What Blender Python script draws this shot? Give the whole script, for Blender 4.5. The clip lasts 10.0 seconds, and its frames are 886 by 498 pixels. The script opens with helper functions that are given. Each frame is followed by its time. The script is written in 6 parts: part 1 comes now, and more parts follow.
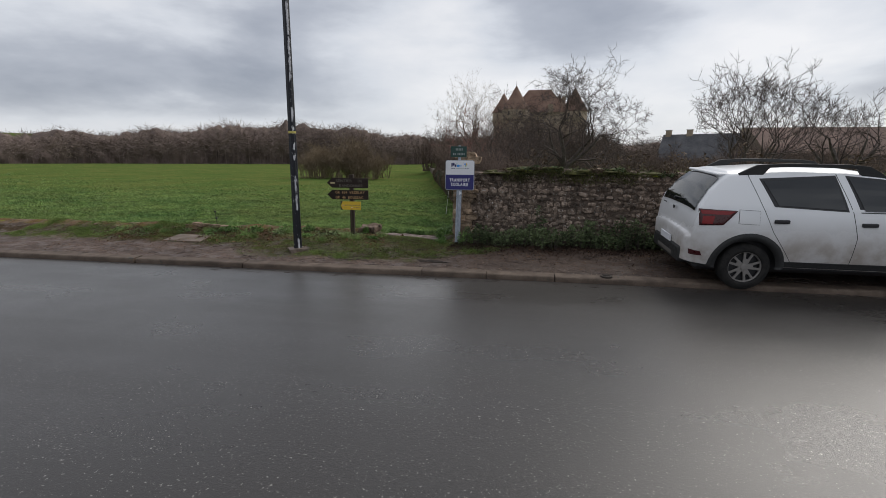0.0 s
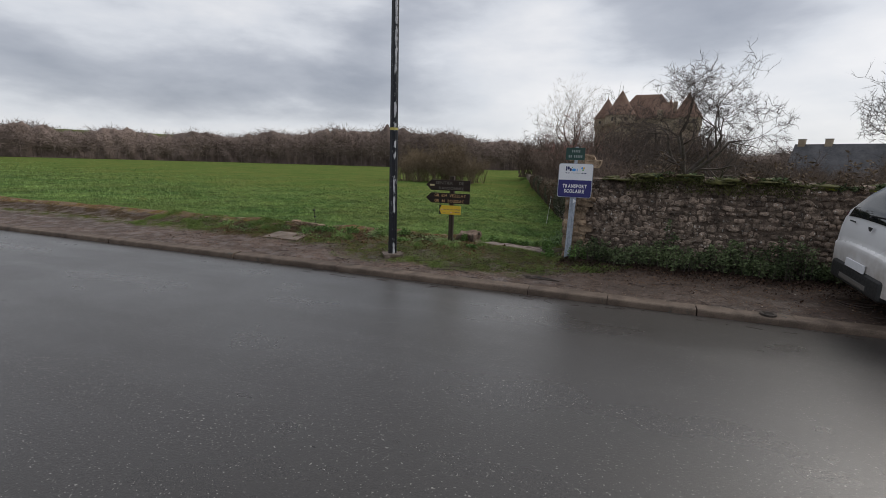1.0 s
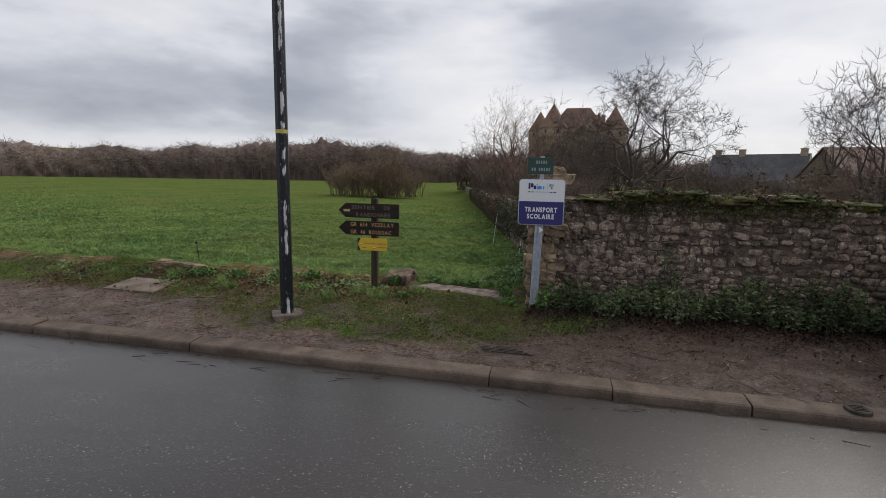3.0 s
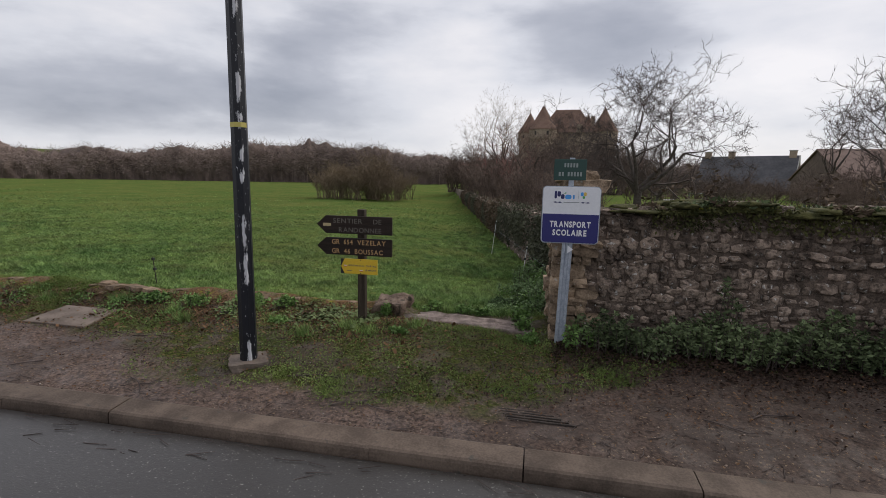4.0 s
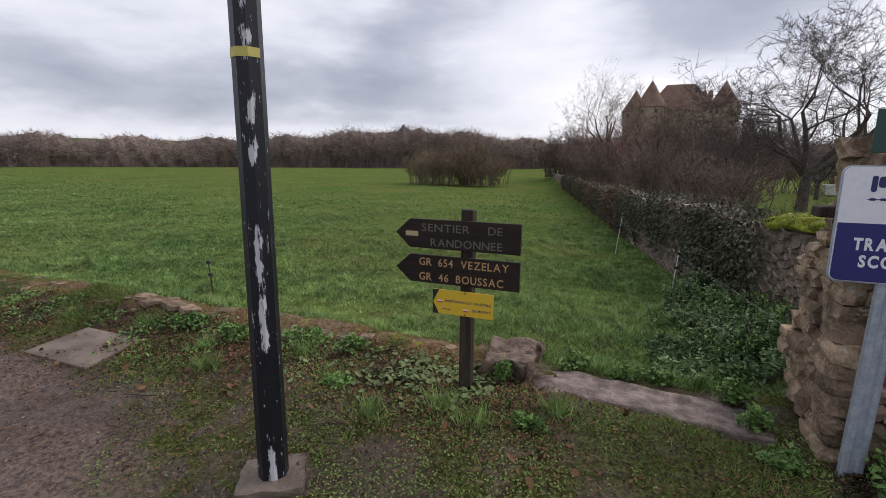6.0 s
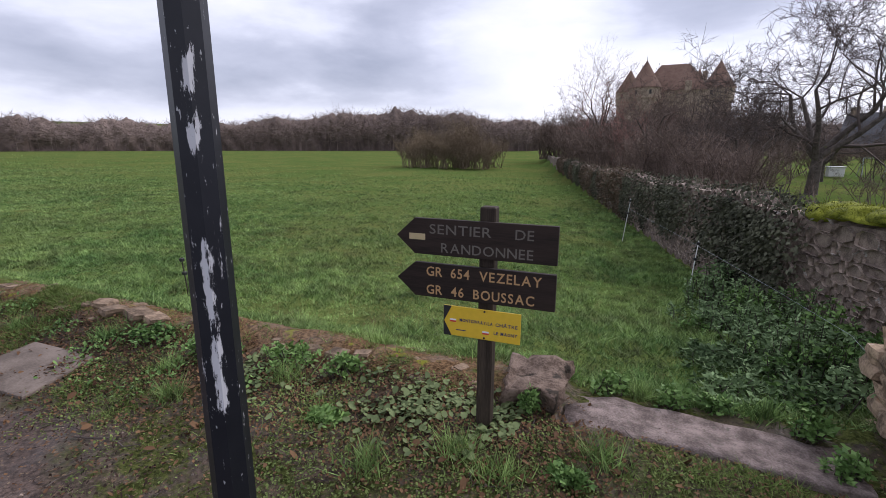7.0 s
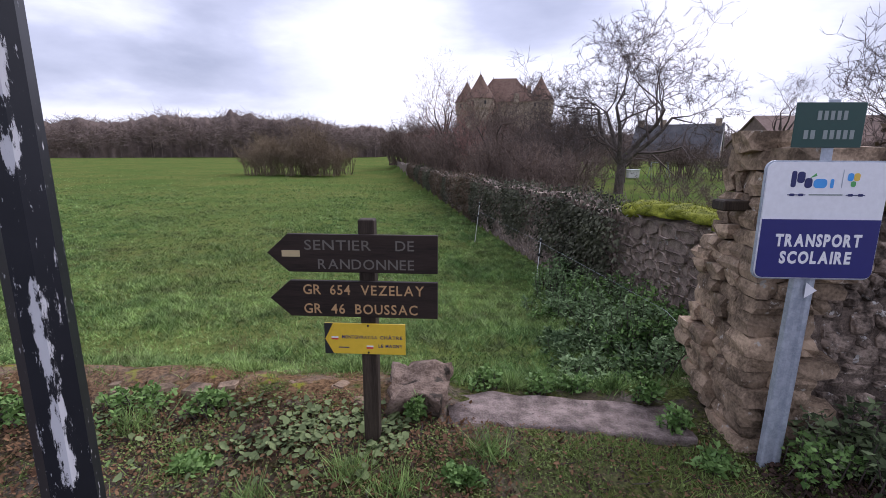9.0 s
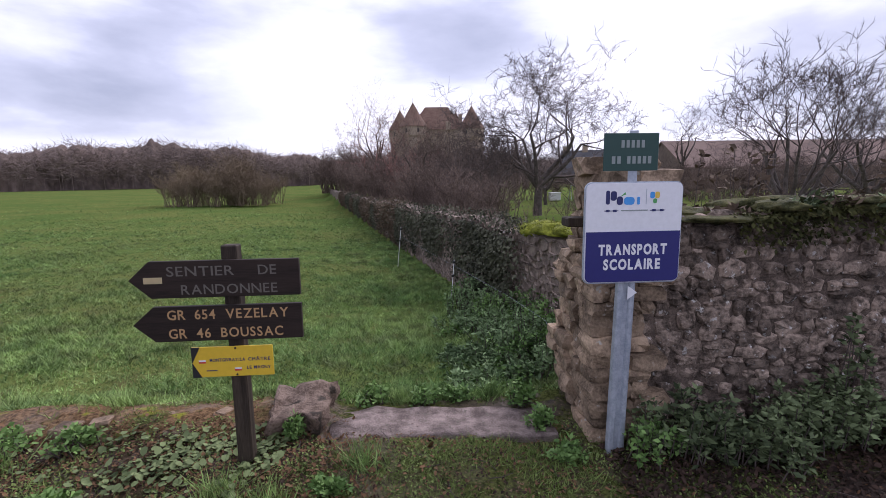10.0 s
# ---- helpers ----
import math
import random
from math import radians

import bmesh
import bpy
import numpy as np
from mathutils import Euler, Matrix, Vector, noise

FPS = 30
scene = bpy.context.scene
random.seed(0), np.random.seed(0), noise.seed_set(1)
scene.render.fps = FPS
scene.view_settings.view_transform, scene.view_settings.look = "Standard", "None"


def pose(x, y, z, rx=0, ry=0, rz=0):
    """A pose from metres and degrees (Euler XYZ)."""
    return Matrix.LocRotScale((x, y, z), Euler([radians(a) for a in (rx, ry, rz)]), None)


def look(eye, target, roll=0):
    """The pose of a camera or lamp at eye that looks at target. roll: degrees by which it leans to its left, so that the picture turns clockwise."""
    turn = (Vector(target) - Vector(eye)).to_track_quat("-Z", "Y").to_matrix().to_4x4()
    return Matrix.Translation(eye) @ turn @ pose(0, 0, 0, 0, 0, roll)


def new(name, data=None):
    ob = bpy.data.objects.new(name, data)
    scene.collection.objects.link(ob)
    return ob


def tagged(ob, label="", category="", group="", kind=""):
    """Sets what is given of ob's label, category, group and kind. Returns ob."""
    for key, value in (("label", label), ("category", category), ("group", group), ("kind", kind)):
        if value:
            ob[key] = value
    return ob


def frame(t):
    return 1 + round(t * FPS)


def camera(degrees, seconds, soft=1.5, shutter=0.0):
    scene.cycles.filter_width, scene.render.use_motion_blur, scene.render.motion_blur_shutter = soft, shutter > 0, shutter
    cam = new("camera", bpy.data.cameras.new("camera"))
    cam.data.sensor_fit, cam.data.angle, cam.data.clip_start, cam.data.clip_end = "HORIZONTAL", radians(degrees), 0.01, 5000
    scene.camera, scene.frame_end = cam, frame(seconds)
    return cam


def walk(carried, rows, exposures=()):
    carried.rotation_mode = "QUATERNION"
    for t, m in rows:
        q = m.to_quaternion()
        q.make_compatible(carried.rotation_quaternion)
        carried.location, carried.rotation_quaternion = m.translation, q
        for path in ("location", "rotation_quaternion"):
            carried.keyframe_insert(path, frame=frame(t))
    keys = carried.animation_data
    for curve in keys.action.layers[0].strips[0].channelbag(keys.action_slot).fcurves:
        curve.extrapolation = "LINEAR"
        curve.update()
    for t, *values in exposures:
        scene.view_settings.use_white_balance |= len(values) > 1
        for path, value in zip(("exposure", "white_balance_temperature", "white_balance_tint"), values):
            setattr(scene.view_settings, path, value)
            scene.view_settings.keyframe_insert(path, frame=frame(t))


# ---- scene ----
cam = camera(86.8, 10.0, soft=0.75)
METRES, EYE, TILT, LEAN, TURN = 8.0, 1.66, 0.0, 0.0, 8.8
ROWS = [
    (0.0, 0.0, 0.0, 0.0, 0.08, -10.76, -0.42),
    (0.2, -0.0096, 0.0195, -0.0027, 7.25, -10.75, -0.95),
    (0.35, -0.016, 0.035, -0.0045, 9.75, -10.7, -1.3),
    (0.5, -0.0217, 0.0512, -0.0058, 10.51, -10.65, -1.56),
    (1.0, -0.0379, 0.1093, -0.0095, 11.36, -10.31, -1.8),
    (1.5, -0.0499, 0.1813, -0.0061, 13.96, -9.86, -1.41),
    (2.0, -0.0584, 0.2534, -0.0063, 13.13, -9.39, -1.21),
    (2.2, -0.0588, 0.2833, -0.0055, 10.6, -9.24, -1.2),
    (2.5, -0.0585, 0.3288, -0.004, 7.06, -9.04, -1.19),
    (4.0, -0.0924, 0.5519, 0.0043, 2.58, -8.4, -1.12),
    (4.5, -0.1123, 0.6266, 0.0065, 5.62, -8.61, -1.11),
    (5.0, -0.1252, 0.6977, 0.003, 7.96, -8.98, -0.8),
    (5.5, -0.1452, 0.7563, 0.0004, 11.53, -9.58, -0.6),
    (6.0, -0.1608, 0.8065, -0.0012, 13.62, -10.36, -0.47),
    (7.5, -0.2033, 0.8929, 0.0009, 10.28, -13.34, -0.42),
    (8.0, -0.2073, 0.8899, 0.0017, 3.95, -13.61, -0.43),
    (8.5, -0.2104, 0.886, 0.0029, -1.48, -13.11, -0.66),
    (9.0, -0.2079, 0.8814, 0.0034, -5.34, -11.64, -0.21),
    (9.5, -0.1957, 0.8673, 0.0055, -8.33, -9.68, -0.09),
    (10.0, -0.1604, 0.8487, 0.0033, -12.92, -8.53, 0.79),
]
walk(cam, [(t, pose(0, 0, EYE, TILT, LEAN, TURN) @ pose(METRES * x, METRES * y, METRES * z, 90 + pitch, roll, yaw)) for t, x, y, z, yaw, pitch, roll in ROWS],
     exposures=[(0.0, -0.14, 6500, 10), (2.5, -0.12, 6620, 11), (5.0, -0.09, 6540, 14), (6.2, 0.12, 6380, 16), (7.5, 0.33, 5980, 22), (9.0, 0.42, 5920, 24), (10.0, 0.42, 5980, 25)])


# ---- world and sun ----
SUN_AZ, SUN_EL = radians(43), radians(38)      # azimuth from +y towards +x
sun_dir = Vector((math.sin(SUN_AZ) * math.cos(SUN_EL), math.cos(SUN_AZ) * math.cos(SUN_EL), math.sin(SUN_EL)))
scene.view_settings.exposure = 0.0


class Nodes:
    """A short way to write node trees."""

    def __init__(self, tree):
        self.tree = tree

    def add(self, kind, **kw):
        n = self.tree.nodes.new(kind)
        for k, v in kw.items():
            if k == "op":
                n.operation = v
            elif k == "blend":
                n.blend_type = v
            elif k == "interp":
                n.interpolation_type = v
        return n

    def put(self, socket, value):
        if isinstance(value, bpy.types.NodeSocket):
            self.tree.links.new(value, socket)
        elif value is not None:
            if isinstance(value, (tuple, list)) and len(value) == 3 and socket.type == "RGBA":
                value = (*value, 1.0)
            socket.default_value = value

    def math(self, op, a, b=0.0, c=0.0, clamp=False):
        n = self.add("ShaderNodeMath", op=op)
        n.use_clamp = clamp
        for i, v in enumerate((a, b, c)):
            self.put(n.inputs[i], v)
        return n.outputs[0]

    def vmath(self, op, a, b=None):
        n = self.add("ShaderNodeVectorMath", op=op)
        self.put(n.inputs[0], a)
        if b is not None:
            self.put(n.inputs[1], b)
        return n.outputs["Value"] if op in ("DOT_PRODUCT", "LENGTH") else n.outputs["Vector"]

    def ramp(self, v, a, b, lo=0.0, hi=1.0, smooth=True):
        n = self.add("ShaderNodeMapRange", interp="SMOOTHSTEP" if smooth else "LINEAR")
        for i, w in enumerate((v, a, b, lo, hi)):
            self.put(n.inputs[i], w)
        return n.outputs[0]

    def noise(self, vec, scale, detail=4.0, rough=0.55, warp=0.0):
        n = self.add("ShaderNodeTexNoise")
        self.put(n.inputs["Vector"], vec)
        n.inputs["Scale"].default_value, n.inputs["Detail"].default_value = scale, detail
        n.inputs["Roughness"].default_value, n.inputs["Distortion"].default_value = rough, warp
        return n.outputs["Fac"]

    def mix(self, f, a, b, blend="MIX"):
        n = self.add("ShaderNodeMix", blend=blend)
        n.data_type = "RGBA"
        self.put(n.inputs["Factor"], f)
        self.put(n.inputs[6], a)
        self.put(n.inputs[7], b)
        return n.outputs[2]

    def scaled(self, vec, s):
        return self.vmath("MULTIPLY", vec, s)


def make_world():
    w = bpy.data.worlds.new("overcast_sky")
    scene.world = w
    w.use_nodes = True
    w.node_tree.nodes.clear()
    n = Nodes(w.node_tree)
    way = n.add("ShaderNodeTexCoord").outputs["Generated"]
    sky = n.add("ShaderNodeTexSky")
    sky.sky_type, sky.sun_disc, sky.sun_elevation, sky.sun_rotation = "NISHITA", False, SUN_EL, SUN_AZ
    sep = n.add("ShaderNodeSeparateXYZ")
    n.put(sep.inputs[0], way)
    az = n.math("MULTIPLY", n.math("ARCTAN2", sep.outputs[0], sep.outputs[1]), 57.296)      # degrees from +y towards +x
    el = n.math("MULTIPLY", n.math("ARCSINE", sep.outputs[2]), 57.296)
    puff = n.vmath("MULTIPLY", way, (1.0, 1.0, 2.2))
    big = n.noise(n.vmath("ADD", puff, (3.1, 0.4, 0.0)), 2.0, 5, 0.46, 0.2)
    low = n.noise(n.vmath("MULTIPLY", way, (1.0, 1.0, 3.0)), 3.6, 6, 0.53, 0.1)
    tone = n.math("ADD", n.math("MULTIPLY", n.math("SUBTRACT", big, 0.5), 0.42), n.math("MULTIPLY", n.math("SUBTRACT", low, 0.5), 0.52))
    tone = n.math("ADD", tone, 0.69)
    ragged = n.math("ADD", n.math("MULTIPLY", low, 1.3), n.math("MULTIPLY", n.noise(puff, 7.0, 5, 0.6), 0.5))
    # cloud masses and the gaps between them: azimuth, elevation, half widths, tone
    for a0, e0, wa, we, k in ((-9, 15, 11, 9, 0.15), (4, 15.5, 9, 5, -0.15), (23, 11, 10, 6, 0.05), (40, 7.5, 14, 5, -0.10), (-62, 17, 24, 6, 0.12), (-34, 9, 26, 4.5, -0.05), (-36, 2.2, 32, 1.8, 0.13), (0, 7, 18, 3.5, 0.10), (25, 34, 26, 14, 0.16), (60, 36, 25, 15, 0.05), (-45, 36, 40, 16, -0.10)):
        dx = n.math("DIVIDE", n.math("SUBTRACT", az, a0), wa)
        dy = n.math("DIVIDE", n.math("SUBTRACT", el, e0), we)
        d = n.math("SQRT", n.math("ADD", n.math("MULTIPLY", dx, dx), n.math("MULTIPLY", dy, dy)))
        d = n.math("ADD", d, n.math("SUBTRACT", ragged, 0.9))
        tone = n.math("ADD", tone, n.ramp(d, 0.1, 1.75, k, 0.0))
    cr = n.add("ShaderNodeValToRGB")
    n.put(cr.inputs[0], tone)
    e = cr.color_ramp.elements
    e[0].position, e[0].color = 0.50, (0.37, 0.40, 0.47, 1)
    e[1].position, e[1].color = 0.86, (1.0, 1.0, 1.02, 1)
    a = e.new(0.62)
    a.color = (0.53, 0.56, 0.63, 1)
    b = e.new(0.72)
    b.color = (0.78, 0.81, 0.87, 1)
    back = n.add("ShaderNodeBackground")
    n.put(back.inputs[0], n.mix(0.90, n.vmath("MULTIPLY", sky.outputs[0], (0.12, 0.12, 0.12)), cr.outputs[0]))
    back.inputs[1].default_value = SKY
    out = n.add("ShaderNodeOutputWorld")
    n.put(out.inputs[0], back.outputs[0])


SKY = 0.98
make_world()
sun = new("sun", bpy.data.lights.new("sun", "SUN"))
sun.data.energy, sun.data.angle, sun.data.color = 1.9, radians(42), (1.0, 0.95, 0.88)
sun.matrix_world = look((0, 0, 30), Vector((0, 0, 30)) - sun_dir)


# ---- materials ----
def material(name, build):
    m = bpy.data.materials.new(name)
    m.use_nodes = True
    n = Nodes(m.node_tree)
    bsdf = m.node_tree.nodes["Principled BSDF"]
    build(n, bsdf)
    return m


def place_of(n):
    return n.add("ShaderNodeNewGeometry").outputs["Position"]


def bumped(n, bsdf, height, strength, distance):
    b = n.add("ShaderNodeBump")
    b.inputs["Strength"].default_value, b.inputs["Distance"].default_value = strength, distance
    n.put(b.inputs["Height"], height)
    n.put(bsdf.inputs["Normal"], b.outputs[0])


def mottled(name, dark, light, scale=6.0, fine=60.0, rough=0.8, bump=0.4, depth=0.01, metal=0.0, spots=None, spot_scale=9.0, spot_at=0.62,
            vary=0.0, island=0.0, spec=0.28, stretch=(1, 1, 1)):
    """Two scales of noise between two colours, spots of a third, relief; vary and island: change from piece to piece."""
    def build(n, b):
        p = n.scaled(place_of(n), stretch)
        f1, f2 = n.noise(p, scale, 5), n.noise(p, fine, 3)
        f = n.math("ADD", n.math("MULTIPLY", f1, 0.65), n.math("MULTIPLY", f2, 0.35))
        col = n.mix(n.ramp(f, 0.33, 0.67), dark, light)
        if spots:
            col = n.mix(n.ramp(n.noise(p, spot_scale, 6, 0.65), spot_at, spot_at + 0.07), col, spots)
        if vary:
            r = n.add("ShaderNodeObjectInfo").outputs["Random"]
            v = n.ramp(r, 0, 1, 1 - vary, 1 + vary, False)
            cv = n.add("ShaderNodeCombineXYZ")
            for i in range(3):
                n.put(cv.inputs[i], v)
            col = n.mix(1.0, col, cv.outputs[0], "MULTIPLY")
        if island:
            r = n.add("ShaderNodeNewGeometry").outputs["Random Per Island"]
            v = n.ramp(r, 0, 1, 1 - island, 1 + island, False)
            cv = n.add("ShaderNodeCombineXYZ")
            for i in range(3):
                n.put(cv.inputs[i], v)
            col = n.mix(1.0, col, cv.outputs[0], "MULTIPLY")
        n.put(b.inputs["Base Color"], col)
        b.inputs["Roughness"].default_value, b.inputs["Metallic"].default_value = rough, metal
        b.inputs["Specular IOR Level"].default_value = spec
        if bump:
            bumped(n, b, f, bump, depth)
    return material(name, build)


def plain(name, col, rough=0.5, metal=0.0, coat=0.0):
    def build(n, b):
        p = place_of(n)
        f = n.noise(p, 35, 4)
        n.put(b.inputs["Base Color"], n.mix(f, tuple(c * 0.88 for c in col), tuple(min(1, c * 1.1) for c in col)))
        n.put(b.inputs["Roughness"], n.ramp(f, 0.3, 0.7, rough * 0.85, min(1, rough * 1.15)))
        b.inputs["Metallic"].default_value, b.inputs["Coat Weight"].default_value = metal, coat
    return material(name, build)


def leafy(name, dark, light, rough=0.5, spread=(0.0, 1.0), patch=None):
    def build(n, b):
        r = n.add("ShaderNodeNewGeometry").outputs["Random Per Island"]
        p = place_of(n)
        f = n.math("ADD", n.math("MULTIPLY", r, 0.45), n.math("ADD", n.math("MULTIPLY", n.ramp(n.noise(p, 1.9, 4), 0.3, 0.7), 0.28), n.math("MULTIPLY", n.ramp(n.noise(p, 0.3, 5), 0.35, 0.65), 0.27)))
        col = n.mix(n.ramp(f, *spread), dark, light)
        if patch:
            col = n.mix(n.math("MULTIPLY", n.ramp(n.noise(p, 1.25, 6, 0.7), 0.52, 0.63), patch[1]), col, patch[0])
            col = n.mix(n.math("MULTIPLY", n.ramp(n.noise(p, 0.55, 5, 0.65), 0.5, 0.66), 0.5), col, patch[2])
            col = n.mix(n.math("MULTIPLY", n.ramp(n.noise(p, 0.16, 5, 0.6), 0.46, 0.62), 0.4), col, (0.155, 0.18, 0.058))
            tuft = n.ramp(n.noise(n.scaled(p, (1, 1, 0.3)), 5.5, 5, 0.7), 0.36, 0.64, 0.6, 1.42)
            tufts = n.add("ShaderNodeCombineXYZ")
            for i in range(3):
                n.put(tufts.inputs[i], tuft)
            col = n.mix(1.0, col, tufts.outputs[0], "MULTIPLY")
        n.put(b.inputs["Base Color"], col)
        b.inputs["Roughness"].default_value = rough
        b.inputs["Specular IOR Level"].default_value = 0.15
    return material(name, build)


def build_asphalt(n, b):
    p = place_of(n)
    grain, stone, wet = n.noise(p, 170, 3, 0.6), n.noise(p, 60, 2), n.noise(p, 0.55, 5, 0.55)
    streak = n.noise(n.scaled(p, (0.25, 1.6, 1)), 0.9, 4)
    col = n.mix(n.ramp(grain, 0.35, 0.75), (0.028, 0.025, 0.023), (0.066, 0.060, 0.055))
    col = n.mix(n.ramp(n.noise(p, 70, 1), 0.68, 0.73), col, (0.24, 0.23, 0.21))
    n.put(b.inputs["Base Color"], col)
    f = n.math("ADD", n.math("MULTIPLY", wet, 0.6), n.math("MULTIPLY", streak, 0.4))
    n.put(b.inputs["Roughness"], n.ramp(f, 0.34, 0.66, 0.25, 0.37))
    b.inputs["Specular IOR Level"].default_value = 0.5
    h = n.math("ADD", n.math("MULTIPLY", grain, 0.5), n.math("MULTIPLY", stone, 0.5))
    bumped(n, b, h, 0.5, 0.005)


def build_ground(n, b):
    p = place_of(n)
    sep = n.add("ShaderNodeSeparateXYZ")
    n.put(sep.inputs[0], p)
    x, y = sep.outputs[0], sep.outputs[1]
    edge = n.math("ADD", n.math("ADD", n.ramp(x, -5.7, -4.5, 8.30, 7.54), n.ramp(x, -1.8, 0.2, 0.0, 1.2)), n.math("MULTIPLY", n.math("SUBTRACT", n.noise(p, 2.2, 5), 0.5), 0.9))
    worn = n.math("MAXIMUM", n.ramp(n.noise(p, 3.2, 8, 0.75), 0.45, 0.56), n.ramp(n.vmath("LENGTH", n.vmath("SUBTRACT", p, (-3.42, 8.12, 0.09))), 0.34, 0.16))
    worn = n.math("MULTIPLY", worn, n.ramp(n.vmath("LENGTH", n.vmath("SUBTRACT", p, (-1.95, 8.85, 0.06))), 0.35, 0.95, 0.3, 1.0))      # the trodden green before the sill
    grassy = n.ramp(n.math("SUBTRACT", y, edge), -0.12, 0.22)
    near = n.ramp(y, 9.6, 10.0)
    grassy = n.math("MULTIPLY", grassy, n.math("SUBTRACT", 1.0, n.math("MULTIPLY", n.math("SUBTRACT", 1.0, near), n.math("MULTIPLY", worn, 0.85))))
    band = n.math("MULTIPLY", n.ramp(n.math("ABSOLUTE", n.math("SUBTRACT", y, 9.52)), 0.34, 0.16), n.ramp(x, -2.9, -3.3))
    litter = n.math("MULTIPLY", n.math("MULTIPLY", n.ramp(y, 8.55, 8.85), n.ramp(y, 9.45, 9.2)), n.ramp(x, -2.6, -3.1))
    fine, mid, big = n.noise(p, 55, 5), n.noise(p, 7, 4), n.noise(p, 0.35, 4)
    soil = n.mix(n.ramp(n.noise(p, 34, 5, 0.7), 0.34, 0.66), (0.034, 0.022, 0.017), (0.175, 0.12, 0.094))
    soil = n.mix(n.ramp(n.noise(p, 110, 2), 0.64, 0.72), soil, (0.21, 0.185, 0.16))
    soil = n.mix(n.ramp(n.noise(n.scaled(p, (1, 1.6, 1)), 0.9, 5), 0.42, 0.58), soil, n.mix(0.5, soil, (0.05, 0.036, 0.03)))
    soil = n.mix(n.math("MULTIPLY", n.ramp(n.math("ADD", x, n.math("MULTIPLY", n.noise(p, 1.3, 5), 2.0)), -1.4, 0.6), 0.5), soil, (0.034, 0.023, 0.018))
    g1 = n.mix(n.ramp(fine, 0.3, 0.7), (0.042, 0.075, 0.02), (0.13, 0.19, 0.05))
    g2 = n.mix(n.ramp(fine, 0.3, 0.7), (0.075, 0.092, 0.026), (0.18, 0.205, 0.062))
    grass = n.mix(n.ramp(n.math("ADD", n.math("MULTIPLY", mid, 0.35), n.math("MULTIPLY", n.noise(p, 0.22, 6, 0.6), 0.65)), 0.42, 0.58), g1, g2)
    tuft = n.ramp(n.noise(n.scaled(p, (0.6, 1.0, 1)), 1.1, 6, 0.7), 0.60, 0.70)
    grass = n.mix(n.math("MULTIPLY", tuft, 0.75), grass, (0.045, 0.062, 0.02))
    dead = n.math("MULTIPLY", n.ramp(n.noise(p, 1.7, 6, 0.72), 0.50, 0.64), n.ramp(y, 24.0, 11.0))
    grass = n.mix(n.math("MULTIPLY", dead, 0.6), grass, (0.085, 0.066, 0.034))
    verge = n.mix(n.ramp(n.noise(p, 38, 5, 0.7), 0.34, 0.66), (0.024, 0.03, 0.010), (0.105, 0.118, 0.036))
    col = n.mix(grassy, soil, n.mix(near, verge, grass))
    bits = n.ramp(n.noise(p, 42, 2), 0.63, 0.69)
    col = n.mix(n.math("MULTIPLY", bits, n.ramp(y, 9.8, 9.4)), col, n.mix(n.noise(p, 9, 2), (0.11, 0.055, 0.03), (0.26, 0.20, 0.13)))
    col = n.mix(n.math("MULTIPLY", litter, 0.85), col, n.mix(n.ramp(n.noise(p, 26, 4, 0.65), 0.32, 0.68), (0.026, 0.017, 0.013), (0.10, 0.066, 0.048)))
    rust = n.mix(n.ramp(n.noise(p, 40, 5, 0.7), 0.34, 0.66), (0.06, 0.036, 0.02), (0.23, 0.145, 0.078))
    rust = n.mix(n.ramp(mid, 0.58, 0.68), rust, (0.19, 0.19, 0.03))
    col = n.mix(n.math("MULTIPLY", band, n.ramp(n.noise(p, 3.0, 4), 0.30, 0.42)), col, rust)
    n.put(b.inputs["Base Color"], col)
    n.put(b.inputs["Roughness"], n.math("MAXIMUM", grassy, n.ramp(n.noise(p, 4, 4), 0.35, 0.65, 0.5, 0.95)))
    n.put(b.inputs["Specular IOR Level"], n.math("MULTIPLY", n.math("SUBTRACT", 1.0, grassy), 0.3))
    bumped(n, b, n.math("ADD", n.math("MULTIPLY", fine, 0.4), n.math("MULTIPLY", mid, 0.6)), 0.6, 0.03)


def build_pole_paint(n, b):
    p = place_of(n)
    scratch = n.noise(n.scaled(p, (34, 34, 8.0)), 1.0, 9, 0.78)
    small = n.noise(n.scaled(p, (60, 60, 18)), 1.0, 4, 0.6)
    out = n.vmath("DOT_PRODUCT", n.vmath("SUBTRACT", p, (-3.878, 7.855, 0.0)), (7.5, -11.0, 0.0))
    stripe = n.ramp(n.math("ABSOLUTE", n.math("SUBTRACT", n.vmath("DOT_PRODUCT", n.vmath("SUBTRACT", p, (-3.878, 7.855, 0.0)), (11.0, 7.5, 0.0)), 0.12)), 0.42, 0.08)
    scratch = n.math("ADD", scratch, n.math("MULTIPLY", n.math("MULTIPLY", stripe, n.ramp(out, 0.2, 0.6)), n.ramp(n.noise(n.scaled(p, (1, 1, 1.0)), 2.3, 3), 0.40, 0.54, -0.03, 0.20)))
    f = n.math("MAXIMUM", n.ramp(scratch, 0.62, 0.65), n.math("MULTIPLY", n.ramp(small, 0.66, 0.69), 0.7))
    n.put(b.inputs["Base Color"], n.mix(f, n.mix(n.noise(p, 12, 4), (0.006, 0.007, 0.011), (0.016, 0.017, 0.023)), (0.58, 0.58, 0.60)))
    n.put(b.inputs["Roughness"], n.ramp(f, 0, 1, 0.42, 0.8))
    b.inputs["Specular IOR Level"].default_value = 0.35
    bumped(n, b, n.math("MULTIPLY", f, -1.0), 0.5, 0.003)


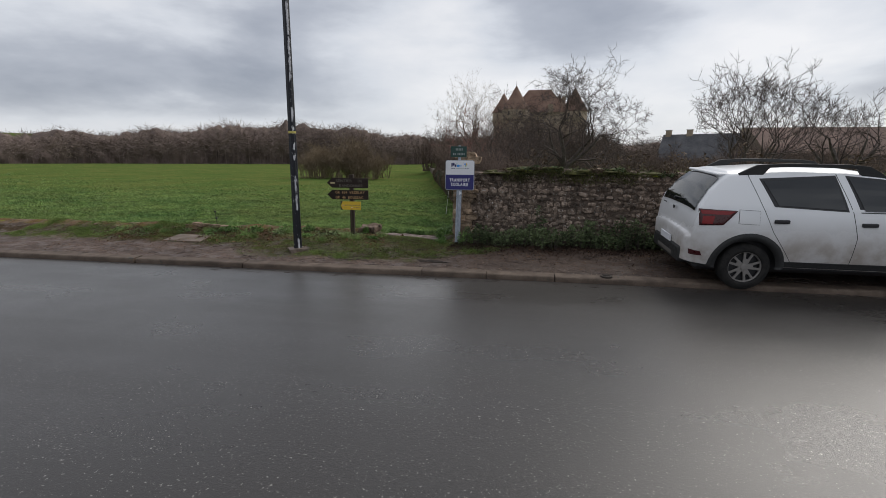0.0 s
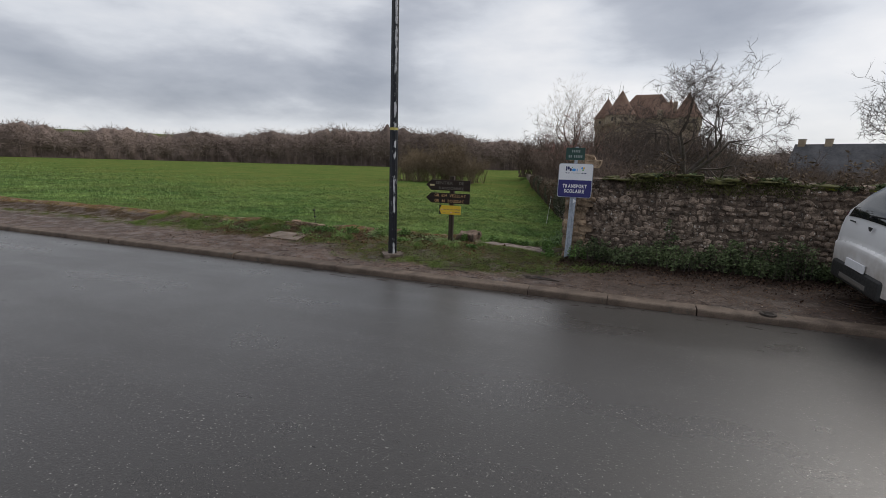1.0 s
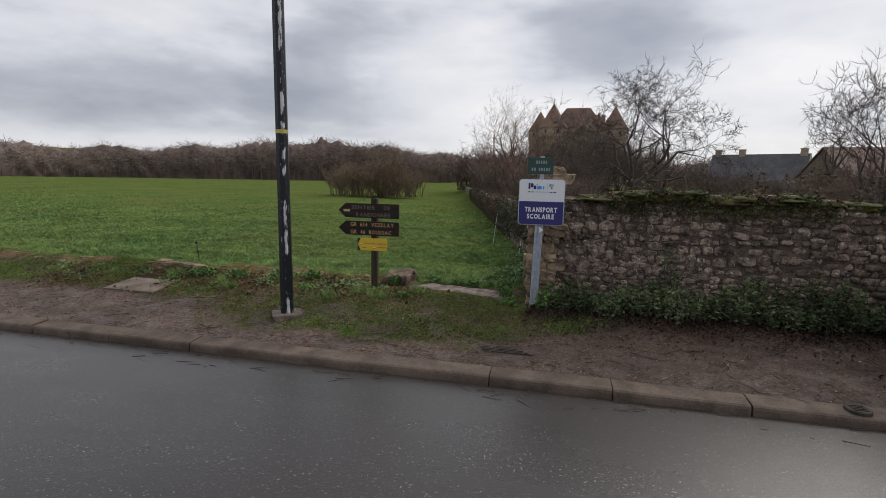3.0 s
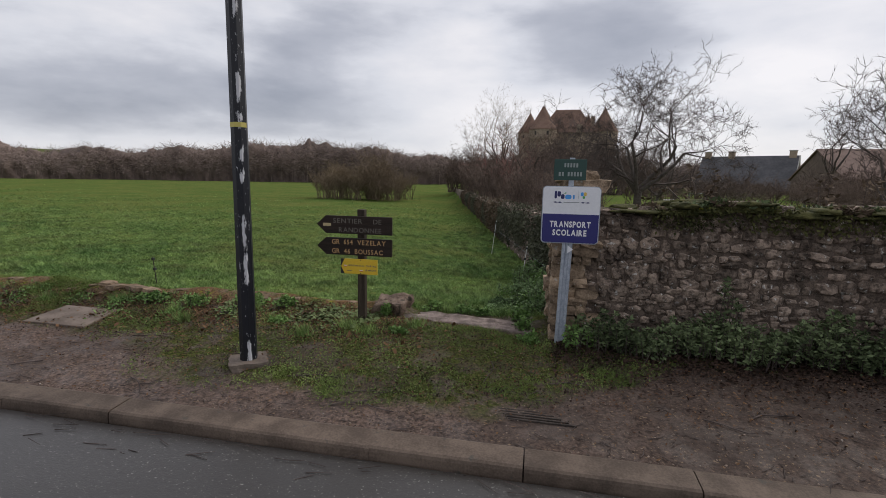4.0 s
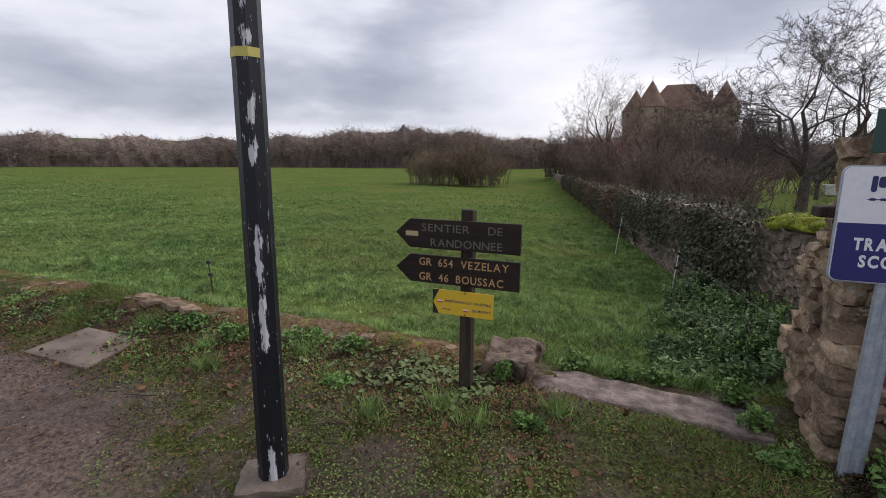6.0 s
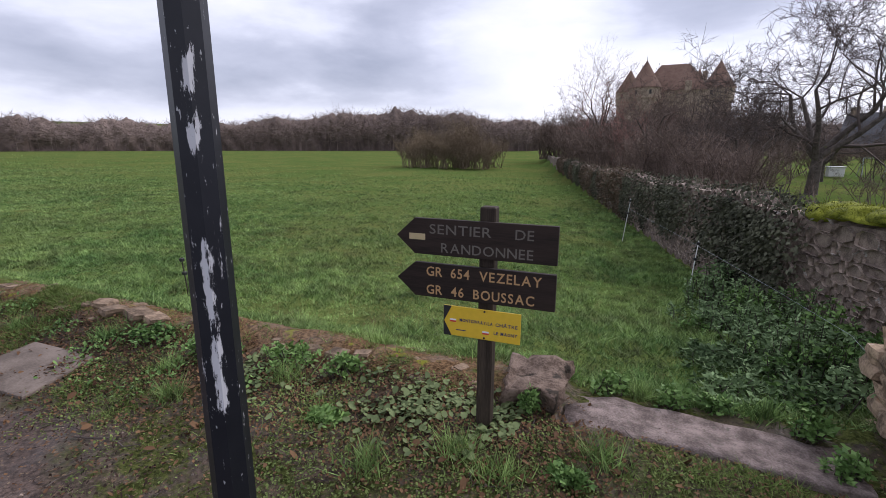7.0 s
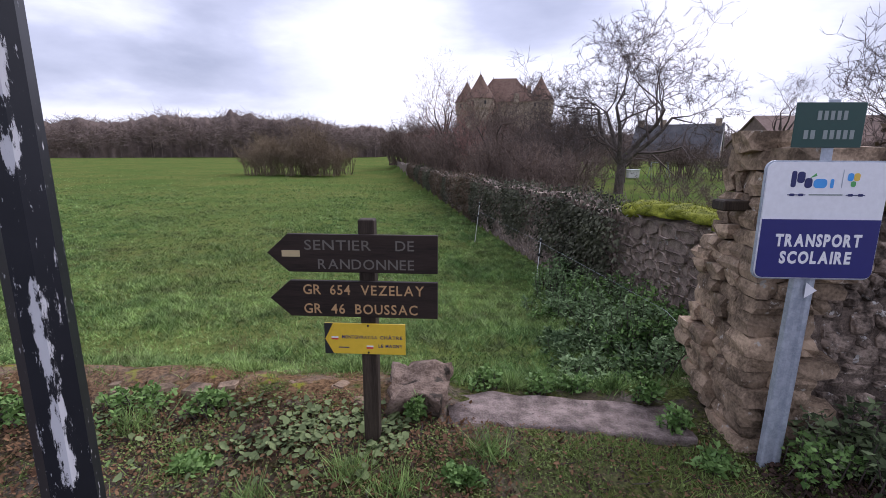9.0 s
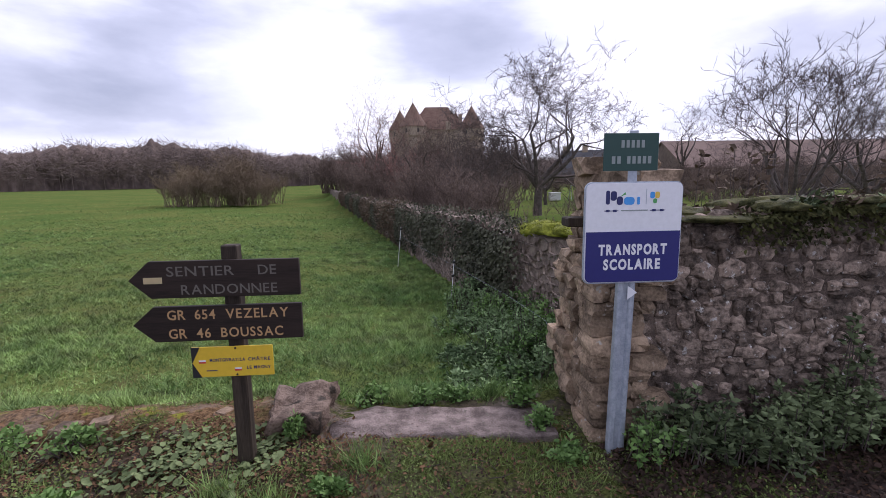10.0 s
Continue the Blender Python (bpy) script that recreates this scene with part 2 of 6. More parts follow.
def build_glass(n, b):
    b.inputs["Base Color"].default_value = (0.012, 0.014, 0.015, 1)
    b.inputs["Roughness"].default_value = 0.04
    b.inputs["Specular IOR Level"].default_value = 0.7


def build_car_white(n, b):
    p = place_of(n)
    sep = n.add("ShaderNodeSeparateXYZ")
    n.put(sep.inputs[0], p)
    dirt = n.math("MULTIPLY", n.ramp(sep.outputs[2], 1.0, 0.42), n.ramp(n.noise(p, 4, 6, 0.6), 0.3, 0.7, 0.5, 1.0))
    n.put(b.inputs["Base Color"], n.mix(n.math("MULTIPLY", dirt, 0.8), (0.78, 0.79, 0.80), (0.26, 0.20, 0.15)))
    n.put(b.inputs["Roughness"], n.ramp(dirt, 0, 1, 0.22, 0.6))
    b.inputs["Coat Weight"].default_value = 0.4


M = dict(
    asphalt=material("wet_asphalt", build_asphalt), ground=material("grass_and_soil", build_ground),
    kerb=mottled("concrete_kerb", (0.075, 0.055, 0.042), (0.165, 0.124, 0.095), 5, 70, 0.75, 0.5, 0.006, vary=0.12, spots=(0.07, 0.065, 0.055), spot_scale=7),
    concrete=mottled("old_concrete", (0.115, 0.09, 0.072), (0.225, 0.18, 0.148), 4, 60, 0.85, 0.5, 0.006, spots=(0.12, 0.11, 0.09), spot_scale=5),
    stone=mottled("rubble_stone", (0.048, 0.036, 0.028), (0.335, 0.26, 0.205), 15, 45, 0.9, 1.0, 0.04, vary=0.5, spots=(0.45, 0.43, 0.40), spot_scale=21, spot_at=0.59),
    stone_joined=mottled("rubble_stone_far", (0.047, 0.035, 0.027), (0.325, 0.25, 0.197), 15, 45, 0.9, 1.0, 0.04, island=0.5, spots=(0.45, 0.43, 0.40), spot_scale=21, spot_at=0.59),
    stone_pale=mottled("pale_rubble", (0.15, 0.118, 0.096), (0.45, 0.365, 0.30), 9, 45, 0.9, 0.8, 0.02, island=0.3, spots=(0.46, 0.45, 0.42), spot_scale=10, spot_at=0.6),
    quoin=mottled("quoin_stone", (0.098, 0.069, 0.046), (0.42, 0.308, 0.21), 7, 60, 0.9, 0.7, 0.016, vary=0.35, spots=(0.43, 0.40, 0.35), spot_scale=15, spot_at=0.62),
    footing=mottled("footing_stone_tan", (0.085, 0.06, 0.04), (0.30, 0.215, 0.145), 9, 60, 0.95, 0.7, 0.015, vary=0.3),
    mortar=mottled("earth_mortar", (0.05, 0.038, 0.03), (0.18, 0.138, 0.11), 10, 80, 0.95, 0.8, 0.02),
    mortar_pale=mottled("lime_mortar", (0.10, 0.078, 0.064), (0.27, 0.215, 0.175), 10, 80, 0.95, 0.8, 0.02),
    slab=mottled("worn_slab", (0.10, 0.076, 0.066), (0.33, 0.262, 0.235), 11, 95, 0.9, 1.0, 0.02, spots=(0.16, 0.14, 0.115), spot_scale=34, spot_at=0.57),
    boulder=mottled("rusty_boulder", (0.07, 0.046, 0.032), (0.25, 0.185, 0.145), 12, 60, 0.95, 1.0, 0.03, spots=(0.05, 0.04, 0.03), spot_scale=5, spot_at=0.58),
    moss=mottled("moss", (0.07, 0.085, 0.01), (0.30, 0.32, 0.035), 9, 90, 0.95, 1.0, 0.02),
    moss_dark=mottled("dark_moss", (0.028, 0.032, 0.011), (0.115, 0.11, 0.038), 11, 90, 0.95, 1.0, 0.03, spots=(0.12, 0.085, 0.05), spot_scale=9),
    pole=material("black_pole_paint", build_pole_paint), yellow_tape=plain("yellow_tape", (0.55, 0.47, 0.12), 0.5),
    galv=mottled("galvanised_steel", (0.30, 0.34, 0.40), (0.46, 0.50, 0.56), 20, 90, 0.45, 0.1, 0.002, metal=0.35),
    sign_white=plain("sign_white", (0.78, 0.79, 0.82), 0.35), sign_navy=plain("sign_navy", (0.022, 0.022, 0.15), 0.35),
    sign_green=plain("enamel_green", (0.012, 0.055, 0.045), 0.35), sign_letter=plain("letter_white", (0.78, 0.78, 0.80), 0.5),
    dull_letter=plain("dull_letter", (0.26, 0.30, 0.29), 0.6), sky_blue=plain("print_blue", (0.06, 0.32, 0.75), 0.4), print_navy=plain("print_navy", (0.02, 0.025, 0.12), 0.4),
    print_yellow=plain("print_yellow", (0.75, 0.5, 0.08), 0.4), print_green=plain("print_green", (0.08, 0.35, 0.10), 0.4),
    brown_board=mottled("brown_painted_wood", (0.012, 0.0075, 0.006), (0.034, 0.022, 0.017), 5, 50, 0.7, 0.3, 0.004, stretch=(0.3, 1, 3)),
    post_wood=mottled("dark_post_wood", (0.02, 0.014, 0.01), (0.065, 0.048, 0.034), 8, 60, 0.75, 0.5, 0.005, stretch=(3, 3, 0.3)),
    carved_grey=plain("carved_grey", (0.145, 0.13, 0.11), 0.9), carved_ochre=plain("carved_ochre", (0.46, 0.28, 0.13), 0.85), buff=plain("buff_sticker", (0.5, 0.40, 0.22), 0.6),
    sign_yellow=plain("sign_yellow", (0.72, 0.48, 0.035), 0.4), black=plain("black_plastic", (0.018, 0.018, 0.02), 0.5), print_red=plain("print_red", (0.55, 0.05, 0.04), 0.5),
    bark=mottled("bark", (0.05, 0.04, 0.034), (0.13, 0.11, 0.095), 9, 50, 0.9, 0.8, 0.02, spots=(0.10, 0.10, 0.05), spot_scale=7),
    twig=mottled("twigs", (0.06, 0.047, 0.042), (0.12, 0.095, 0.085), 1.2, 9, 0.9, 0, island=0.25),
    brush=mottled("brush_twigs", (0.085, 0.062, 0.051), (0.20, 0.147, 0.12), 0.25, 3, 0.95, 0, island=0.35),
    red_brush=mottled("reddish_twigs", (0.17, 0.08, 0.07), (0.32, 0.17, 0.14), 0.5, 3, 0.95, 0, island=0.3),
    woods=mottled("far_woods", (0.15, 0.118, 0.105), (0.25, 0.196, 0.172), 0.035, 0.4, 1.0, 0, island=0.3, spec=0.1),
    willow=mottled("tawny_twigs", (0.155, 0.118, 0.082), (0.265, 0.205, 0.14), 0.3, 3, 1.0, 0, island=0.25, spec=0.1),
    woods_floor=mottled("wood_floor", (0.105, 0.082, 0.073), (0.23, 0.175, 0.15), 0.06, 0.7, 1.0, 0.8, 1.5, spec=0.1),
    ivy=leafy("ivy_leaves", (0.020, 0.022, 0.015), (0.15, 0.155, 0.10), 0.65),
    bush=leafy("bush_leaves", (0.011, 0.02, 0.009), (0.215, 0.275, 0.13), 0.65),
    nettle=leafy("nettle_leaves", (0.028, 0.055, 0.021), (0.28, 0.40, 0.185), 0.75),
    weed=leafy("weed_leaves", (0.045, 0.10, 0.024), (0.21, 0.34, 0.10), 0.5),
    blade=leafy("grass_blades", (0.058, 0.124, 0.034), (0.305, 0.43, 0.133), 0.55, patch=((0.095, 0.10, 0.042), 0.65, (0.075, 0.175, 0.045))),
    blade_dry=leafy("verge_blades", (0.065, 0.10, 0.022), (0.22, 0.30, 0.08), 0.6),
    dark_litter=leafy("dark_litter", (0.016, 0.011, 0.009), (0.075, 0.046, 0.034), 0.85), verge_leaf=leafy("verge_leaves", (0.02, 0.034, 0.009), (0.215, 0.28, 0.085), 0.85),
    moss_leaf=leafy("moss_sprigs", (0.025, 0.03, 0.01), (0.13, 0.13, 0.045), 0.8),
    ground_leaf=leafy("ground_ivy_leaves", (0.04, 0.06, 0.024), (0.20, 0.25, 0.105), 0.7),
    dead_leaf=leafy("dead_leaves", (0.05, 0.022, 0.013), (0.21, 0.12, 0.06), 0.7), dry_brown=leafy("dry_heads", (0.06, 0.042, 0.03), (0.19, 0.14, 0.095), 0.8),
    keep_stone=mottled("keep_stone", (0.25, 0.195, 0.145), (0.40, 0.32, 0.25), 0.22, 1.6, 0.95, 0.4, 0.1), keep_roof=mottled("keep_tiles", (0.15, 0.092, 0.07), (0.24, 0.155, 0.12), 0.3, 2.2, 0.95, 0.4, 0.06),
    slate=mottled("slate", (0.06, 0.06, 0.066), (0.115, 0.112, 0.12), 0.5, 3, 0.6, 0.3, 0.05), house_wall=mottled("rendered_wall", (0.26, 0.20, 0.15), (0.40, 0.32, 0.25), 0.5, 3, 0.95, 0.3, 0.03),
    barn_wall=mottled("barn_stone", (0.12, 0.09, 0.075), (0.20, 0.155, 0.13), 0.6, 3, 0.95, 0.4, 0.05), barn_roof=mottled("barn_tiles", (0.13, 0.09, 0.075), (0.22, 0.155, 0.13), 0.4, 4, 0.95, 0.4, 0.04), trim=plain("pale_trim", (0.42, 0.40, 0.38), 0.7),
    car=material("white_car_paint", build_car_white), glass=material("tinted_glass", build_glass), tyre=mottled("tyre_rubber", (0.012, 0.012, 0.012), (0.03, 0.028, 0.026), 12, 80, 0.85, 0.2, 0.003),
    rim=plain("dark_alloy", (0.26, 0.245, 0.23), 0.6, 0.4), lamp_red=plain("red_lens", (0.22, 0.003, 0.006), 0.2, 0, 0.0), lamp_dark=plain("dark_red_lens", (0.05, 0.003, 0.005), 0.3, 0, 0.2), cladding=plain("grey_cladding", (0.02, 0.02, 0.02), 0.65),
    clear_lens=plain("clear_lens", (0.5, 0.5, 0.5), 0.1, 0.3), grey_plate=plain("grey_plate", (0.13, 0.12, 0.11), 0.6), white_bits=plain("white_paint", (0.7, 0.7, 0.68), 0.5),
    dark_iron=mottled("dark_iron", (0.02, 0.017, 0.015), (0.07, 0.055, 0.045), 10, 60, 0.7, 0.4, 0.004),
)


# ---- mesh helpers ----
def thing(name, label, category, at=(0, 0, 0), rz=0.0, group="", kind=""):
    """An Empty at a thing's base."""
    ob = new(name)
    ob.matrix_world = pose(*at, 0, 0, rz)
    return tagged(ob, label, category, group, kind)


def mesh_of(name, verts, faces, mat, smooth=False):
    me = bpy.data.meshes.new(name)
    me.from_pydata([tuple(v) for v in verts], [], [tuple(f) for f in faces])
    me.materials.append(mat)
    if smooth:
        me.shade_smooth()
    return me


def quick_mesh(name, verts, tris, mat):
    """A mesh out of large arrays of triangles."""
    me = bpy.data.meshes.new(name)
    verts, tris = np.asarray(verts, np.float32), np.asarray(tris, np.int32)
    me.vertices.add(len(verts))
    me.vertices.foreach_set("co", verts.ravel())
    me.loops.add(tris.size)
    me.loops.foreach_set("vertex_index", tris.ravel())
    me.polygons.add(len(tris))
    me.polygons.foreach_set("loop_start", np.arange(0, tris.size, 3, dtype=np.int32))
    me.update(calc_edges=True)
    me.materials.append(mat)
    return me


def part(name, bm, mat, parent=None, label="", smooth=False):
    """A bmesh as one mesh object, under a thing or a part."""
    me = bpy.data.meshes.new(name)
    bm.to_mesh(me)
    bm.free()
    me.materials.append(mat)
    if smooth:
        me.shade_smooth()
    ob = new(name, me)
    ob.parent = parent
    return tagged(ob, label)


def mesh_part(name, me, parent=None, label="", m=None):
    ob = new(name, me)
    ob.parent = parent
    if m is not None:
        ob.matrix_basis = m
    return tagged(ob, label)


def box(bm, lo, hi, bevel=0.0, seg=1):
    """A box between two corners, its edges rounded."""
    b2 = bmesh.new()
    bmesh.ops.create_cube(b2, size=1.0)
    for v in b2.verts:
        v.co = Vector([lo[i] + (hi[i] - lo[i]) * (v.co[i] + 0.5) for i in range(3)])
    if bevel:
        bmesh.ops.bevel(b2, geom=b2.edges[:], offset=bevel, segments=seg, affect="EDGES", profile=0.6)
    join(bm, b2)
    return bm


def join(bm, other):
    me = bpy.data.meshes.new("scratch")
    other.to_mesh(me)
    other.free()
    bm.from_mesh(me)
    bpy.data.meshes.remove(me)


def boxed(lo, hi, bevel=0.0, seg=1):
    return box(bmesh.new(), lo, hi, bevel, seg)


def prism(outline, depth, y=0.0, bevel=0.0):
    """An outline in x and z, made solid from y to y + depth."""
    bm = bmesh.new()
    f = bm.faces.new([bm.verts.new((x, y, z)) for x, z in outline])
    made = bmesh.ops.extrude_face_region(bm, geom=[f])
    bmesh.ops.translate(bm, vec=(0, depth, 0), verts=[v for v in made["geom"] if isinstance(v, bmesh.types.BMVert)])
    bmesh.ops.recalc_face_normals(bm, faces=bm.faces[:])
    if bevel:
        bmesh.ops.bevel(bm, geom=bm.edges[:], offset=bevel, segments=2, affect="EDGES", profile=0.6)
    return bm


def round_outline(x0, z0, x1, z1, r, k=5):
    out = []
    for cx, cz, a in ((x1 - r, z1 - r, 0), (x0 + r, z1 - r, 90), (x0 + r, z0 + r, 180), (x1 - r, z0 + r, 270)):
        out += [(cx + r * math.cos(radians(a + 90 * i / k)), cz + r * math.sin(radians(a + 90 * i / k))) for i in range(k + 1)]
    return out


def lathe(profile, n=24, axis="z", caps=True):
    """Radius and height pairs, turned round an axis."""
    bm = bmesh.new()
    rings = []
    for r, h in profile:
        ring = []
        for i in range(n):
            a = 2 * math.pi * i / n
            c, s = r * math.cos(a), r * math.sin(a)
            ring.append(bm.verts.new((c, s, h) if axis == "z" else (c, h, s)))
        rings.append(ring)
    for a, b in zip(rings, rings[1:]):
        for i in range(n):
            bm.faces.new((a[i], a[(i + 1) % n], b[(i + 1) % n], b[i]))
    for ring in (rings[0], rings[-1]) if caps else ():
        bm.faces.new(ring)
    bmesh.ops.remove_doubles(bm, verts=bm.verts[:], dist=1e-5)
    bmesh.ops.recalc_face_normals(bm, faces=bm.faces[:])
    return bm


def tubes(segs, sides=4):
    """Tapered tubes: rows of (start, end, start radius, end radius) as arrays of vertices and triangles."""
    a = np.array([s[0] for s in segs], float)
    b = np.array([s[1] for s in segs], float)
    ra = np.array([s[2] for s in segs], float)[:, None]
    rb = np.array([s[3] for s in segs], float)[:, None]
    d = b - a
    d /= np.linalg.norm(d, axis=1, keepdims=True) + 1e-9
    ref = np.where(np.abs(d[:, 2:3]) > 0.9, np.array([[1.0, 0, 0]]), np.array([[0, 0, 1.0]]))
    u = np.cross(d, ref)
    u /= np.linalg.norm(u, axis=1, keepdims=True) + 1e-9
    w = np.cross(d, u)
    n = len(a)
    vs = np.zeros((n, 2 * sides, 3))
    for i in range(sides):
        t = 2 * math.pi * i / sides
        o = u * math.cos(t) + w * math.sin(t)
        vs[:, i], vs[:, sides + i] = a + o * ra, b + o * rb
    tri = []
    for i in range(sides):
        j = (i + 1) % sides
        tri += [(i, j, sides + j), (i, sides + j, sides + i)]
    tri = np.array(tri)
    ts = (np.arange(n)[:, None, None] * 2 * sides + tri[None]).reshape(-1, 3)
    return vs.reshape(-1, 3), ts


def leaf_cloud(at, length, width, rng, facing=None, droop=0.3, spread=0.8):
    """Folded leaves at many points, each its own island."""
    at = np.asarray(at, float)
    n = len(at)
    d = rng.normal(size=(n, 3))
    if facing is not None:
        d = np.asarray(facing) + d * spread
    d[:, 2] -= droop * rng.random(n)
    d /= np.linalg.norm(d, axis=1, keepdims=True) + 1e-9
    side = np.cross(d, rng.normal(size=(n, 3)))
    side /= np.linalg.norm(side, axis=1, keepdims=True) + 1e-9
    up = np.cross(side, d)
    k = (0.6 + 0.8 * rng.random(n))[:, None]
    ln, wd = length * k, width * k
    mid = at + d * ln * 0.45
    vs = np.stack([at, mid + side * wd + up * wd * 0.35, at + d * ln, mid - side * wd + up * wd * 0.35], 1)
    tri = np.array([(0, 1, 2), (0, 2, 3)])
    ts = (np.arange(n)[:, None, None] * 4 + tri[None]).reshape(-1, 3)
    return vs.reshape(-1, 3), ts


def slivers(a, b, width, rng):
    """Twigs as thin upright triangles from a to b."""
    a, b = np.asarray(a, float), np.asarray(b, float)
    side = np.cross(b - a, rng.normal(size=a.shape))
    side *= np.asarray(width).reshape(-1, 1) / (np.linalg.norm(side, axis=1, keepdims=True) + 1e-9)
    return np.stack([a - side, a + side, b], 1).reshape(-1, 3), np.arange(len(a) * 3).reshape(-1, 3)


def merged(*sets):
    vs, ts, k = [], [], 0
    for v, t in sets:
        vs.append(v)
        ts.append(np.asarray(t) + k)
        k += len(v)
    return np.concatenate(vs), np.concatenate(ts)


# ---- the ground ----
def smooth(a, b, v):
    t = np.clip((np.asarray(v, float) - a) / (b - a), 0, 1)
    return t * t * (3 - 2 * t)


WALL_Y = 9.30                       # front face of the roadside wall
LONG_X, LONG_Y, LEAN_X = -0.25, 9.8, -0.2126      # the long wall's left face runs from here


def long_x(y):
    return LONG_X + LEAN_X * (np.asarray(y, float) - LONG_Y)


def ground_z(x, y):
    x, y = np.asarray(x, float), np.asarray(y, float)
    steep = np.interp(y, (7.14, 7.6, 8.0, 8.4, 8.9, 9.4), (-0.03, 0.0, 0.065, 0.10, 0.15, 0.15))
    gentle = np.interp(y, (7.14, 8.3, 8.8, 9.3), (-0.035, 0.01, 0.05, 0.13))
    low = np.interp(y, (7.14, 7.6, 8.4, 9.2), (-0.025, 0.005, 0.035, 0.055))
    z = gentle + (steep - gentle) * smooth(-6.0, -4.6, x)
    z = z + (low - z) * smooth(-2.5, -1.2, x) * smooth(9.8, 9.4, y)
    z = np.where(y < 7.02, -0.22, z)
    ridge = np.exp(-((y - 9.52 - 0.05 * np.sin(x * 2.1)) / 0.17) ** 2) * smooth(-2.8, -3.2, x) * (0.07 + 0.03 * np.sin(x * 3.7) * np.sin(x * 1.3))
    lump = (0.013 * np.sin(x * 5.1 + 1.3 * y) * np.sin(y * 4.3 - 0.7 * x) + 0.009 * np.sin(x * 13.1 - 4.3 * y) * np.sin(y * 11.3 + 2.7 * x)) * smooth(7.3, 8.2, y)
    field = smooth(9.65, 10.6, y) * 0.24 + smooth(10.6, 14.0, y) * 0.13 - smooth(30, 170, y) * 0.15
    z = z + np.where(y > 7, ridge + lump, 0) - field
    z = z - 0.05 * smooth(-2.95, -2.8, x) * smooth(-1.3, -1.45, x) * smooth(9.05, 9.3, y) - 0.18 * smooth(14, 32, y) * smooth(90, 50, y)
    z = z - 0.12 * smooth(10.5, 13.0, y) * smooth(70, 35, y) * smooth(5.0, 1.5, long_x(y) - x)      # the meadow dips along the wall
    orchard = smooth(0.05, 0.3, x - long_x(y)) * smooth(9.75, 9.95, y)
    z = z * (1 - orchard) + orchard * (0.36 + 0.02 * lump)
    far = np.hypot(x, y)
    roll = 0.10 * np.sin(x * 0.21 + 0.6) * np.sin(y * 0.17) * smooth(14, 40, y)
    hill = 29 * smooth(330, 900, far) * smooth(-0.45, -0.75, np.arctan2(x, np.maximum(y, 1))) * (y > 60)
    rise = 4 * smooth(190, 300, far) * (y > 60)
    return z + roll + hill + rise


def spread(lo, hi, step, far):
    """Coordinates that are close between lo and hi and grow apart outside."""
    out = list(np.arange(lo, hi + step, step))
    s, v = step, out[-1]
    while v < far:
        s *= 1.12
        v += s
        out.append(v)
    s, v, low = step, lo, []
    while v > -far:
        s *= 1.12
        v -= s
        low.append(v)
    return np.array(low[::-1] + out)


gx, gy = spread(-9, 3, 0.09, 4000), spread(7.06, 13.0, 0.08, 4000)
gy = np.sort(np.concatenate([gy[(gy < 6.9) | (gy > 7.05)], [7.0, 7.04]]))
GX, GY = np.meshgrid(gx, gy)
GZ = ground_z(GX, GY)
idx = np.arange(GX.size).reshape(GX.shape)
q = np.stack([idx[:-1, :-1], idx[:-1, 1:], idx[1:, 1:], idx[1:, :-1]], -1).reshape(-1, 4)
tri = np.concatenate([q[:, [0, 1, 2]], q[:, [0, 2, 3]]])
me = quick_mesh("ground", np.stack([GX.ravel(), GY.ravel(), GZ.ravel()], 1), tri, M["ground"])
me.shade_smooth()
tagged(new("ground", me), "short green meadow, worn verge and muddy footpath soil", "ground", kind="structure")

bm = bmesh.new()
ys = [-4.2, -2.0, 0.0, 2.0, 4.0, 5.5, 6.4, 6.885]
zs = [-0.02, 0.02, 0.04, 0.035, 0.005, -0.04, -0.075, -0.10]
xs = [-3000, -300, -80, -30, -15, -8, -4, 0, 4, 8, 15, 30, 80, 300, 3000]
grid = [[bm.verts.new((x, y, z)) for y, z in zip(ys, zs)] for x in xs]
for a, b in zip(grid, grid[1:]):
    for i in range(len(ys) - 1):
        bm.faces.new((a[i], b[i], b[i + 1], a[i + 1]))
bmesh.ops.recalc_face_normals(bm, faces=bm.faces[:])
tagged(part("road", bm, M["asphalt"], smooth=True), "wet dark grey asphalt road reflecting the overcast sky", "road", kind="structure")

kerb = thing("kerb", "low worn concrete kerb along the wet road", "kerb", kind="structure")
bm = bmesh.new()
prof = [(6.905, -0.22), (6.912, -0.055), (6.918, -0.035), (6.934, -0.024), (7.105, -0.012), (7.13, -0.022), (7.135, -0.22)]
ends = [[bm.verts.new((x, y, z)) for y, z in prof] for x in (0.0, 0.012, 0.5, 0.988, 1.0)]
for v in ends[0] + ends[-1]:
    v.co.z -= 0.0015
for a, b in zip(ends, ends[1:]):
    for i in range(len(prof)):
        j = (i + 1) % len(prof)
        bm.faces.new((a[i], b[i], b[j], a[j]))
bm.faces.new(ends[0]), bm.faces.new(ends[-1])
bmesh.ops.recalc_face_normals(bm, faces=bm.faces[:])
first = part("kerb_stone", bm, M["kerb"], kerb)
first.location.x = -45.40
rng = np.random.default_rng(4)
for i in range(1, 90):
    o = mesh_part("kerb_stone", first.data, kerb)
    o.location = (-45.40 + i, rng.uniform(-0.005, 0.005), rng.uniform(-0.004, 0.002))
    o.rotation_euler = (0, rng.uniform(-0.002, 0.002), rng.uniform(-0.004, 0.004))


